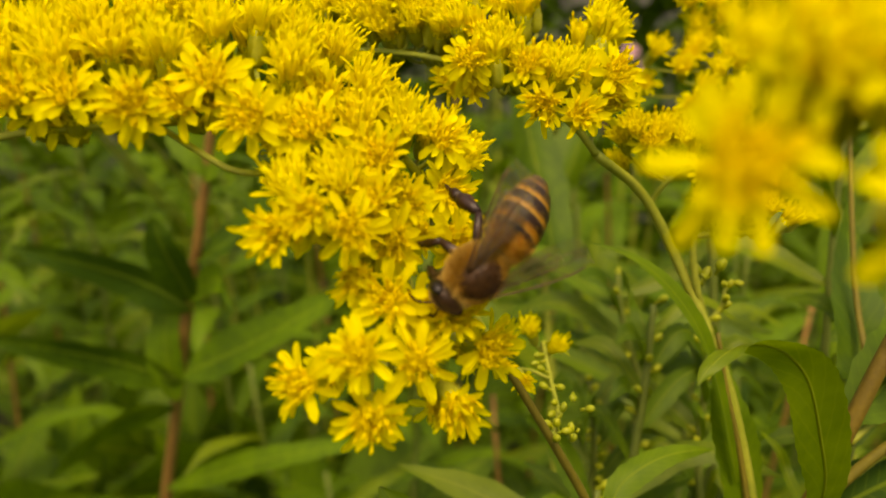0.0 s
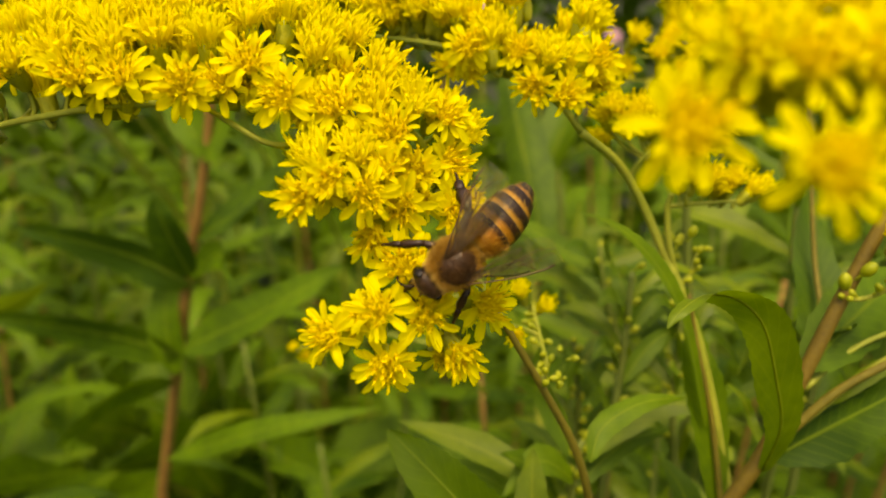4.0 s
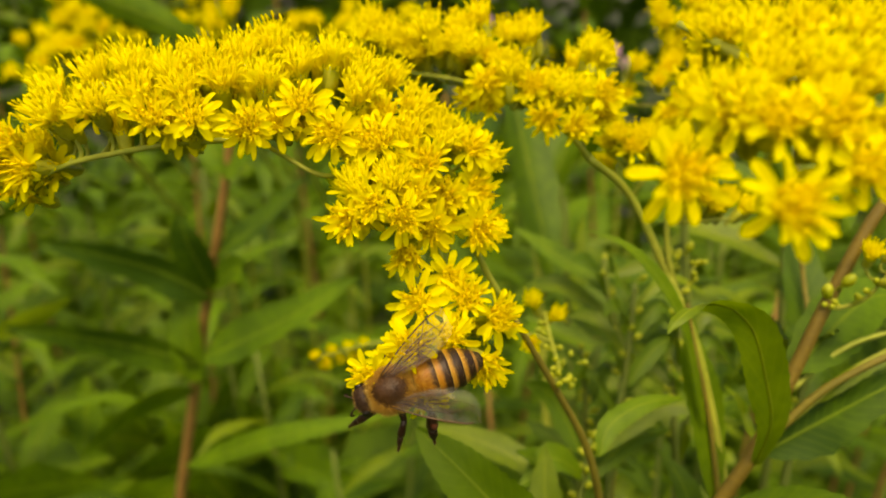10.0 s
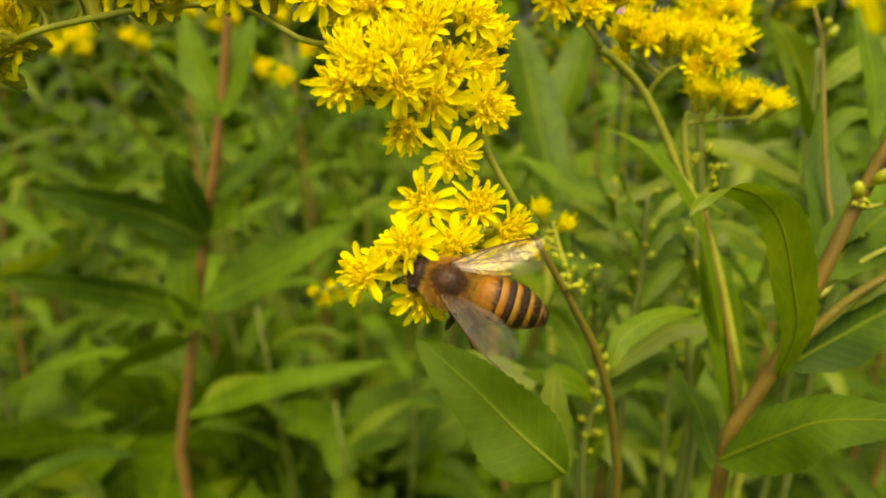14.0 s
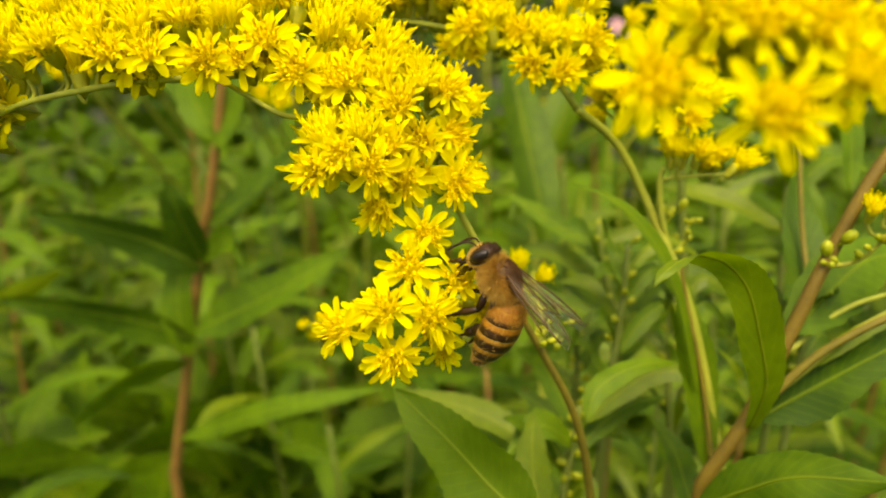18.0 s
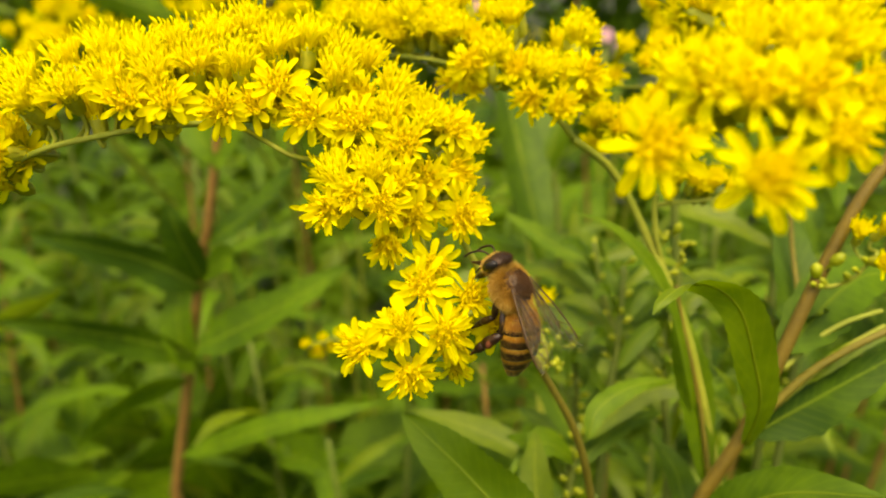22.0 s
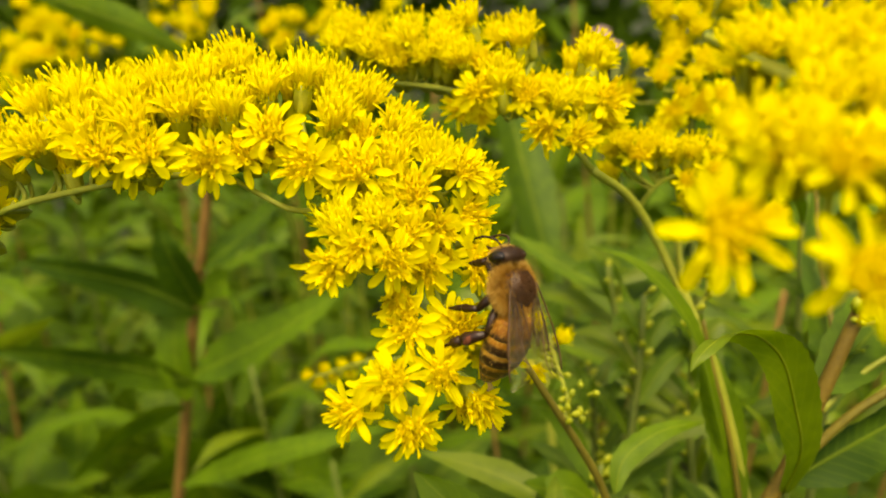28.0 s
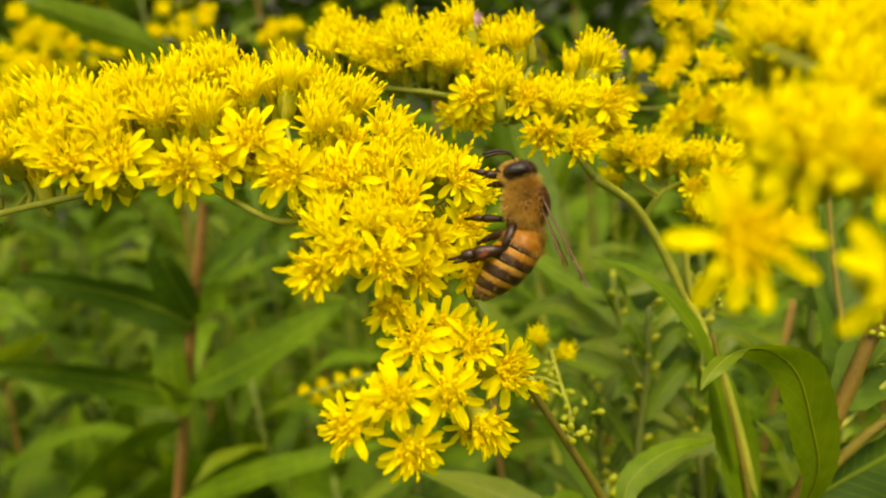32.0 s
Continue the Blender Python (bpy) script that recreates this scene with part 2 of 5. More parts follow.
class Shape:
    """Gathers vertices and faces of one part."""

    def __init__(self):
        self.v, self.f, self.uv = [], [], []

    def add(self, verts, faces, m=None, uv=None):
        base = len(self.v)
        self.v += [tuple(m @ Vector(p)) if m is not None else tuple(p) for p in verts]
        self.uv += uv or [(0.5, 0.5)] * len(verts)
        self.f += [tuple(i + base for i in f) for f in faces]
        return self

    def tube(self, points, radii, sides=8):
        pts = [Vector(p) for p in points]
        verts, faces, up = [], [], Vector((0.31, 0.17, 0.93))
        for i, p in enumerate(pts):
            way = (pts[min(i + 1, len(pts) - 1)] - pts[max(i - 1, 0)]).normalized()
            u = way.cross(up)
            u = u.normalized() if u.length > 1e-4 else Vector((1, 0, 0))
            up = u.cross(way)
            for k in range(sides):
                a = 2 * math.pi * k / sides
                verts.append(p + radii[i] * (math.cos(a) * u + math.sin(a) * up))
        for i in range(len(pts) - 1):
            for k in range(sides):
                j = (k + 1) % sides
                faces.append((i * sides + k, i * sides + j, (i + 1) * sides + j, (i + 1) * sides + k))
        faces += [tuple(range(sides))[::-1], tuple((len(pts) - 1) * sides + k for k in range(sides))]
        return self.add(verts, faces)

    def ball(self, centre, radii, rings=10, sides=14, squeeze=None):
        verts, faces = [], []
        for i in range(rings + 1):
            th = math.pi * i / rings
            for k in range(sides):
                a = 2 * math.pi * k / sides
                d = Vector((math.sin(th) * math.cos(a), math.sin(th) * math.sin(a), math.cos(th)))
                if squeeze:
                    d = squeeze(d)
                verts.append((centre[0] + radii[0] * d.x, centre[1] + radii[1] * d.y, centre[2] + radii[2] * d.z))
        for i in range(rings):
            for k in range(sides):
                j = (k + 1) % sides
                faces.append((i * sides + k, (i + 1) * sides + k, (i + 1) * sides + j, i * sides + j))
        return self.add(verts, faces)

    def sheet(self, rows, uvs):
        """A grid of vertices, row by row."""
        w = len(rows[0])
        faces = [(i * w + k, i * w + k + 1, (i + 1) * w + k + 1, (i + 1) * w + k) for i in range(len(rows) - 1) for k in range(w - 1)]
        return self.add([p for r in rows for p in r], faces, None, [q for r in uvs for q in r])

    def mesh(self, name, *mats):
        me = bpy.data.meshes.new(name)
        me.from_pydata([(x * UNIT, y * UNIT, z * UNIT) for x, y, z in self.v], [], self.f)
        layer = me.uv_layers.new(name="UVMap")
        index = np.empty(len(me.loops), dtype=np.int32)
        me.loops.foreach_get("vertex_index", index)
        layer.data.foreach_set("uv", np.array(self.uv, dtype=np.float32)[index].ravel())
        me.polygons.foreach_set("use_smooth", np.ones(len(me.polygons), dtype=bool))
        for m in mats:
            me.materials.append(m)
        me.update()
        return me


def curve(points, steps=6):
    """A smooth line through the points."""
    p = [Vector(q) for q in points]
    p = [2 * p[0] - p[1], *p, 2 * p[-1] - p[-2]]
    out = []
    for i in range(1, len(p) - 2):
        for s in range(steps):
            t = s / steps
            a, b, c, d = p[i - 1 : i + 3]
            out.append(0.5 * (2 * b + (c - a) * t + (2 * a - 5 * b + 4 * c - d) * t * t + (3 * b - a - 3 * c + d) * t**3))
    return [*out, p[-2]]


PLACE = {}


def thing(name, m, label, category, group="", kind=""):
    ob = new(name)
    ob.empty_display_size = 0.01
    ob.matrix_basis = m
    PLACE[ob] = m
    return tagged(ob, label, category, group, kind)


def part(name, data, parent, label="", m=None):
    """A mesh under a thing or a part; m: its pose in its parent's space."""
    ob = new(name, data)
    ob.parent = parent
    ob.matrix_basis = m if m is not None else Matrix()
    PLACE[ob] = PLACE[parent] @ ob.matrix_basis
    return tagged(ob, label) if label else ob


def near(x, y, z):
    """World metres from millimetres in the first camera's frame."""
    return START @ Vector((x / 1000, y / 1000, z / 1000))


def local(parent, m):
    return PLACE[parent].inverted() @ m


def facing(d, spin=0.0):
    """A turn that takes z to d."""
    return Vector(d).to_track_quat("Z", "Y").to_matrix().to_4x4() @ Matrix.Rotation(spin, 4, "Z")


# ---- flower heads ----
def petal_grid(length, width, lift, notch):
    rows, uvs = [], []
    for i in range(7):
        u = i / 6
        w = width * (0.32 + 0.68 * math.sin(min(1, u / 0.62) * math.pi / 2)) * (1 if u < 0.8 else math.sqrt(max(0.10, 1 - ((u - 0.8) / 0.215) ** 2)))
        row = []
        for k in range(5):
            v = k / 2 - 1
            x = length * u - (notch * abs(math.sin(v * math.pi)) if i == 6 else 0)
            row.append((x, v * w / 2, lift * u * (1 - u) * length + 0.16 * width * v * v - 0.10 * length * u * u))
        rows.append(row)
        uvs.append([(u, k / 2 - 1) for k in range(5)])
    return rows, uvs


PETAL_GRIDS = [petal_grid(2.7, 0.90, 0.25, 0.10), petal_grid(2.4, 0.74, 0.10, 0.06), petal_grid(2.85, 0.84, 0.32, 0.12), petal_grid(2.25, 0.86, 0.42, 0.08),
               petal_grid(2.8, 0.62, 0.25, 0.08), petal_grid(2.5, 0.50, 0.10, 0.05), petal_grid(2.95, 0.56, 0.32, 0.10), petal_grid(2.3, 0.60, 0.42, 0.06)]
PETAL_MESHES = [Shape().sheet(*g).mesh("petal", PETAL) for g in PETAL_GRIDS]


def petal_poses(rng, count, rise, spread, narrow=False):
    out = []
    for k in range(count):
        a = 2 * math.pi * (k + rng.uniform(-0.42, 0.42)) / count
        lift = radians(rise + rng.uniform(-spread, spread))
        out.append((rng.randrange(4) + (4 if narrow else 0), Matrix.Rotation(a, 4, "Z") @ Matrix.Translation((0.76, 0, 0.1 + rng.uniform(0, 0.3)))
                    @ Matrix.Rotation(-lift, 4, "Y") @ Matrix.Rotation(rng.uniform(-0.6, 0.6), 4, "X")))
    return out


def disc_mesh(rng, count, tall=0.0, mat=DISC):
    """Slender florets with pointed lobes on a low dome; tall: how far their tips stand out."""
    s = Shape().ball((0, 0, -0.1), (1.05, 1.05, 0.85), 5, 10)
    for k in range(count):
        a, r = 2.4 * k, 1.0 * math.sqrt((k + 0.4) / count)
        h = 1.6 + tall + rng.uniform(-0.4, 0.5 + 0.4 * tall)
        lean = Matrix.Translation((r * math.cos(a), r * math.sin(a), -0.2)) @ Matrix.Rotation(r * 0.35, 4, Vector((-math.sin(a), math.cos(a), 0)))
        one = Shape().tube([(0, 0, 0), (0, 0, h * 0.6), (0, 0, h)], [0.14, 0.2, 0.32], 6)
        for q in range(5):
            b = q * 2 * math.pi / 5 + rng.uniform(-0.2, 0.2)
            c, t = math.cos(b), math.sin(b)
            one.add([(0.26 * c - 0.12 * t, 0.26 * t + 0.12 * c, h), (0.26 * c + 0.12 * t, 0.26 * t - 0.12 * c, h), (0.55 * c, 0.55 * t, h + 0.55)], [(0, 1, 2)])
        one.tube([(0, 0, h - 0.1), (0.05, 0.03, h + 0.75), (0.06, 0.04, h + 1.05)], [0.10, 0.10, 0.15], 5)
        one.tube([(0, 0, h + 0.4), (0.17, 0.03, h + 1.1), (0.22, 0.04, h + 1.3)], [0.09, 0.11, 0.07], 5)
        s.add(one.v, one.f, lean)
    return s.mesh("disc", mat)


def cup_mesh():
    s = Shape().tube([(0, 0, -3.0), (0, 0, -2.7), (0, 0, -1.9), (0, 0, -0.8), (0, 0, 0.1)], [0.3, 0.62, 0.86, 0.95, 1.0], 10)
    for k in range(15):
        a, lvl = 2.4 * k, (k // 5)
        c, t = math.cos(a), math.sin(a)
        z0, r = -2.6 + 0.7 * lvl, 0.70 + 0.12 * min(lvl, 1)
        tip = 1.45
        s.add([(r * c - 0.28 * t, r * t + 0.28 * c, z0), (r * c + 0.28 * t, r * t - 0.28 * c, z0),
               ((r + 0.24) * c + 0.22 * t, (r + 0.24) * t - 0.22 * c, z0 + tip * 0.6), ((r + 0.24) * c - 0.22 * t, (r + 0.24) * t + 0.22 * c, z0 + tip * 0.6),
               ((r + 0.16) * c, (r + 0.16) * t, z0 + tip)], [(0, 1, 2, 3), (3, 2, 4)])
    return s.mesh("involucre", CUP)


rng = random.Random(5)
DISCS = [disc_mesh(rng, n, 0.05) for n in (12, 14, 15)]
BRUSHES = [disc_mesh(rng, n, 1.0, PETAL) for n in (12, 14, 16)]
CUP_MESH = cup_mesh()
PATTERNS = []
for rise, spread, count in ((14, 20, 12), (24, 24, 12), (40, 22, 14), (8, 18, 11), (56, 18, 15), (28, 28, 12)):
    poses = petal_poses(rng, count, rise, spread, rise > 35) + petal_poses(rng, 6, min(74, rise + 30), 16, True)
    rays = Shape()
    for k, m in poses:
        rows, uvs = PETAL_GRIDS[k]
        one = Shape().sheet(rows, uvs)
        rays.add(one.v, one.f, m, one.uv)
    PATTERNS.append((poses, rays.mesh("ray_ring", PETAL)))


def mm_pose(m):
    """The same pose with its place in metres."""
    out = m.copy()
    out.translation = m.translation / 1000
    return out


def flower_head(plant, m, rng, fine, size=1.0, steep=False):
    """An open head under a plant at the world pose m: green cup, disc florets, and rays that are single petals where fine."""
    poses, rays = PATTERNS[rng.choice((2, 4, 4)) if steep else rng.randrange(len(PATTERNS))]
    head = part("flower_head", CUP_MESH, plant, "", local(plant, m) @ Matrix.Scale(size, 4))
    part("disc", (BRUSHES if steep else DISCS)[rng.randrange(3)], head)
    if fine:
        for k, q in poses:
            part("petal", PETAL_MESHES[k], head, "", mm_pose(q))
    else:
        part("ray_ring", rays, head)
    return head


def filled(heads, rng, depth=(3, 6), rise=(-0.5, 2.0)):
    """The same number of heads again, behind and between those given."""
    return [(x + rng.uniform(-2.6, 2.6), y + rng.uniform(*depth), z + rng.uniform(*rise), ax + rng.uniform(-0.3, 0.3), min(0.9, az + rng.uniform(0, 0.5))) for x, y, z, ax, az in heads]


def spray(plant, heads, rng, line, size=1.0, fine=lambda y: True, stalks=True):
    """Heads at (x, y, z, lean right, lean up), with stalks to the nearest place of a stem's line."""
    out = []
    for x, y, z, ax, az in heads:
        ax, az = ax + rng.uniform(-0.1, 0.1), az + rng.uniform(-0.1, 0.1)
        d = Vector((ax, -math.sqrt(max(0.02, 1 - ax * ax - az * az)), az)).normalized()
        s = size * rng.uniform(0.92, 1.08)
        m = START @ Matrix.Translation((x / 1000, y / 1000, z / 1000)) @ facing(d, rng.uniform(0, 6.28))
        head = flower_head(plant, m, rng, fine(y), s, az > 0.45)
        out.append(head)
        if stalks:
            foot = Vector((x, y, z)) - 3.2 * s * d
            end = min(line, key=lambda p: (p - foot).length)
            mid = foot * 0.55 + end * 0.45 - d * 0.8
            pts = [START @ (p / 1000) for p in curve([end, mid, foot], 4)]
            base = PLACE[plant].translation
            out.append(part("pedicel", Shape().tube([(p - base) * 1000 for p in pts], [0.26] * len(pts), 6).mesh("pedicel", STEM), plant))
    return out


def stem_part(plant, line, r0, r1, mat, name="stem", label="", base=None):
    """A stem along a line in millimetres of the first camera's frame; base: where it meets the ground, in world metres."""
    pts = [START @ (p / 1000) for p in line]
    if base is not None:
        pts += curve([pts[-1], pts[-1] * 0.5 + base * 0.5 + (pts[-1] - pts[-2]) * 1.0, base], 8)[1:]
    off = PLACE[plant].translation
    n = len(pts)
    return part(name, Shape().tube([(p - off) * 1000 for p in pts], [r0 + (r1 - r0) * min(1, i / (len(line) - 1)) for i in range(n)], 9).mesh(name, mat), plant, label)


def leaf_shape(points, width, side, cup=0.25, steps=5, teeth=0.05, twist=0.0, wave=0.05, slim=0.0):
    """A lance-shaped blade along points, with a sunken midrib, toothed edges and a stalked base."""
    line = curve(points, steps)
    n = len(line) - 1
    rows, uvs, side = [], [], Vector(side)
    for i, p in enumerate(line):
        u = i / n
        way = (line[min(i + 1, n)] - line[max(i - 1, 0)]).normalized()
        s = (side - side.dot(way) * way).normalized()
        s = (Matrix.Rotation(twist * u, 3, way) @ s)
        up = s.cross(way)
        w = width / 2 * (math.sin(math.pi * min(1, u ** 0.8 * 0.97 + 0.03)) ** 0.85 + 0.02)
        w *= (1 - slim * min(1, max(0, (u - 0.25) / 0.25))) * (1 + teeth * (1 if i % 2 else -1))
        rows.append([p + s * w * v + up * (cup * w * abs(v) + wave * width * math.sin(u * 11 + v * 2) * abs(v)) for v in (-1, -0.5, 0, 0.5, 1)])
        uvs.append([(u, v) for v in (-1, -0.5, 0, 0.5, 1)])
    shape = Shape().sheet(rows, uvs)
    blade = len(shape.v)
    shape.tube([p - Vector((0, 0, 0.1)) for p in line[: int(n * 0.9)]], [max(0.12, 0.035 * width * (1 - i / n)) for i in range(int(n * 0.9))], 5)
    shape.uv[blade:] = [(0.5, 0.0)] * (len(shape.v) - blade)
    return shape


def near_leaf(plant, points, width, side, mat, label="", **more):
    off = PLACE[plant].translation
    pts = [(near(*p) - off) * 1000 for p in points]
    return part("leaf", leaf_shape(pts, width, START.to_3x3() @ Vector(side), **more).mesh("leaf", mat), plant, label)


def bud_spray(plant, line, rng, count, size=0.66, name="bud"):
    """Closed buds on short stalks along a thin shoot."""
    off = PLACE[plant].translation
    for k in range(count):
        p = line[int((k + 0.5) / count * len(line))]
        d = Vector((rng.uniform(-1, 1), rng.uniform(-1, 0.4), rng.uniform(-0.2, 1))).normalized()
        q = p + d * rng.uniform(0.8, 1.7) * size
        s = Shape().tube([p, q], [0.2, 0.25], 5)
        turn = facing(d)
        one = Shape().ball((0, 0, 0.7), (0.72 * size, 0.72 * size, 1.05 * size), 6, 8)
        s.add(one.v, one.f, Matrix.Translation(q) @ turn)
        world_v = Shape()
        world_v.add([((START @ (Vector(v) / 1000)) - off) * 1000 for v in s.v], s.f)
        part(name, world_v.mesh(name, BUD), plant)


# ---- the goldenrod that the bee visits ----
ARCH_TIP = [
    (-53.9, 66, 11.7, -0.4, 0.3),
    (-52.3, 66, 8.9, -0.5, -0.2),
    (-49.0, 65, 14.3, -0.3, 0.55),
    (-49.9, 68, 17.2, -0.3, 0.8),
    (-43.6, 64, 15.1, -0.1, 0.45),
    (-45.1, 68, 19.1, -0.2, 0.9),
    (-41.2, 68, 20.1, -0.1, 0.9),
    (-37.1, 63, 13.9, 0, 0.2),
    (-39.0, 64, 16.3, -0.1, 0.75),
    (-36.4, 67, 19.2, 0, 0.85),
    (-32.3, 63, 13.9, 0.05, 0.25),
    (-33.8, 64, 16.6, -0.1, 0.75),
    (-33.2, 69, 21.3, 0, 0.9),
    (-30.1, 66, 18.3, 0.05, 0.8),
    (-25.7, 61, 12.9, 0.05, -0.05),
    (-28.1, 68, 21.4, 0, 0.9),
    (-25.1, 69, 23.0, 0.1, 0.9),
    (-24.9, 65, 18.0, 0.1, 0.8),
    (-55.7, 66, 9.2, -0.4, 0.2),
    (-54.0, 68, 8.8, -0.2, 0.1),
    (-56.6, 66, 7.7, -0.4, 0.4),
]
ARCH_MIDDLE = [
    (-20.5, 64, 15.6, 0.05, 0.2),
    (-21.6, 68, 20.4, 0.2, 0.85),
    (-18.0, 70, 21.6, 0.2, 0.85),
    (-17.0, 64, 12.2, -0.1, 0.1),
    (-14.6, 68, 17.1, 0.25, 0.5),
    (-15.6, 72, 21.1, 0.2, 0.8),
    (-12.2, 66, 11.6, -0.05, 0.3),
    (-11.6, 74, 20.2, 0.4, 0.75),
    (-8.5, 73, 16.6, 0.5, 0.6),
    (-12.1, 70, 15.3, 0.2, 0.5),
    (-6.5, 67, 9.2, 0.05, 0.1),
    (-1.2, 73, 11.8, 0.35, 0.35),
    (-4.8, 72, 12.6, 0.2, 0.5),
    (-8.8, 71, 12.5, 0.1, 0.6),
    (-4.3, 69, 5.6, 0.2, 0),
    (-1.0, 74, 7.1, 0.55, 0),
    (-0.2, 74, 2.9, 0.45, -0.2),
]
UPPER_SPRAY = [
    (-15.6, 61, 2.3, -0.3, -0.1),
    (-12.7, 60, 3.9, -0.1, -0.05),
    (-14.8, 64, 5.5, -0.3, 0.5),
    (-11.1, 64, 6.1, 0, 0.6),
    (-9.9, 62, 2.5, 0.2, -0.2),
    (-8.4, 65, 4.9, 0.2, 0.3),
    (-6.9, 67, 1.9, 0.1, -0.4),
    (-9.5, 66, -1.1, -0.1, -0.5),
    (-4.7, 68, -4.0, 0.1, -0.2),
    (-1.2, 70, 1.4, 0.35, -0.2),
]
LOWER_SPRAY = [
    (-11.7, 61, -10.6, -0.35, -0.05),
    (-7.2, 60, -7.9, -0.1, 0.1),
    (-6.5, 62, -12.9, 0.05, -0.3),
    (-3.0, 63, -8.4, 0.2, -0.05),
    (-0.3, 66, -4.7, 0.15, 0.2),
    (0.3, 66, -12.0, 0.3, -0.3),
    (-5.6, 65, -3.8, -0.2, 0.2),
    (2.7, 68, -7.3, 0.6, 0),
]
ground_at = near(24, 115, -60)
base = Vector((ground_at.x + 0.02, ground_at.y + 0.08, 0.0))
main = thing("goldenrod_plant", Matrix.Translation(base), "flowering goldenrod with an arching tip full of yellow heads", "plant", "goldenrods")
ARCH = curve([(-58.8, 68.0, 5.0), (-54.3, 68.0, 6.9), (-48.3, 67.5, 9.6), (-40.8, 67.0, 11.1), (-34.6, 66.5, 11.9), (-27.2, 67.0, 12.4), (-20.4, 68.0, 13.3), (-15.4, 70.0, 14.6), (-11.6, 73.0, 15.9), (-4, 75.5, 9.5), (-2, 77, 5)])
MAIN = curve([(-2, 77, 5), (-0.8, 78, 0.4), (2, 80, -5), (5.1, 83, -9.9), (11.6, 88, -20.6), (16.2, 92, -28.8), (19, 96, -37), (21.4, 102, -49)])
stem_part(main, ARCH, 0.3, 0.5, STEM, "flowering_branch")
UPPER_MAIN, LOWER_MAIN = MAIN[:19], MAIN[18:]
stem_part(main, UPPER_MAIN, 0.38, 0.5, STEM, "upper_stem")
stem_part(main, LOWER_MAIN, 0.45, 0.7, OLIVE, "stem", "", base)
rng = random.Random(11)
fine_front = lambda y: y <= 66.5
spray(main, ARCH_TIP, rng, ARCH, 1.1, fine_front)
spray(main, ARCH_MIDDLE, rng, ARCH, 1.1, fine_front)
spray(main, filled(ARCH_TIP + ARCH_MIDDLE, rng, (3, 6), (-2.0, 0.6)), rng, ARCH, 1.05, lambda y: False)
spray(main, filled(ARCH_TIP + ARCH_MIDDLE[:10], rng, (1.5, 4), (-2.2, 0.4)), rng, ARCH, 0.95, lambda y: False)
stem_part(main, curve([(-25.9, 67.0, 12.0), (-22.6, 66.0, 10.0), (-19.6, 66.0, 8.3), (-17.3, 67.0, 8.0), (-14.7, 69.0, 8.9), (-11.5, 71.0, 9.1)]), 0.28, 0.34, STEM, "side_branch")
UPPER = curve([(-2.6, 76.5, 7), (-5, 72, 3.5), (-8.5, 68.5, 2.2), (-13, 66.5, 2)])
upper_branch = stem_part(main, UPPER, 0.5, 0.3, STEM, "side_branch")
upper_heads = [upper_branch, *spray(main, UPPER_SPRAY, rng, UPPER, 1.05, lambda y: y < 68)]
upper_heads += spray(main, filled(UPPER_SPRAY[:7], rng, (3, 6), (-0.5, 1.5)), rng, UPPER, 0.95, lambda y: False)
LOWER = curve([(2.2, 80, -6.5), (0.5, 74, -7), (-3, 69, -7.5), (-7, 66, -8.6)])
lower_branch = stem_part(main, LOWER, 0.5, 0.3, STEM, "side_branch")
lower_heads = [lower_branch, *spray(main, LOWER_SPRAY, rng, LOWER, 1.06, lambda y: y < 70)]
tuck_heads = lower_heads[11:13]
lower_heads += spray(main, filled(LOWER_SPRAY[:4] + LOWER_SPRAY[5:6] + LOWER_SPRAY[7:], rng, (2.5, 4), (-1.0, 1.0)), rng, LOWER, 0.88, lambda y: False)
BUDS = curve([(11.2, 88, -20.2), (13, 95, -18.6), (12.8, 101, -15), (12.2, 105, -10.5)])
stem_part(main, BUDS, 0.4, 0.22, STEM, "side_branch")
bud_spray(main, BUDS, rng, 12)
bud_spray(main, curve([(11.9, 90.0, -19.1), (14.3, 91.0, -20.5), (15.3, 92.0, -17.8), (14.3, 93.0, -14.9)]), rng, 5)
spray(main, [(13.4, 105, -11.4, 0.6, 0.5), (8.6, 97, -14.3, 0.2, -0.3), (10.8, 106, -9.4, -0.2, 0.8)], rng, BUDS, 0.74, lambda y: False)
near_leaf(main, [(10, 80, -42), (4.7, 82, -37.8), (-0.7, 86, -32.9), (-8.7, 92, -26.6)], 11.5, (0.6, -0.3, 0.75), MID_LEAF, steps=12, teeth=0.03, wave=0.07)
near_leaf(main, [(19.1, 95.0, -31.8), (20.9, 97.0, -27.9), (25.1, 99.0, -25.4), (29.6, 101.0, -24.4), (35.2, 104.0, -24.6)], 3.6, (-0.3, 0.6, 0.75), MID_LEAF)
near_leaf(main, [(14.1, 110, -52), (13.1, 112, -43.2), (13.5, 114, -34.7)], 6.0, (1, -0.2, 0), PALE_LEAF)
near_leaf(main, [(-0.8, 78, 0.4), (1.2, 77, 2.0), (3.5, 76.5, 4)], 1.2, (0.5, -0.8, -0.3), PALE_LEAF)

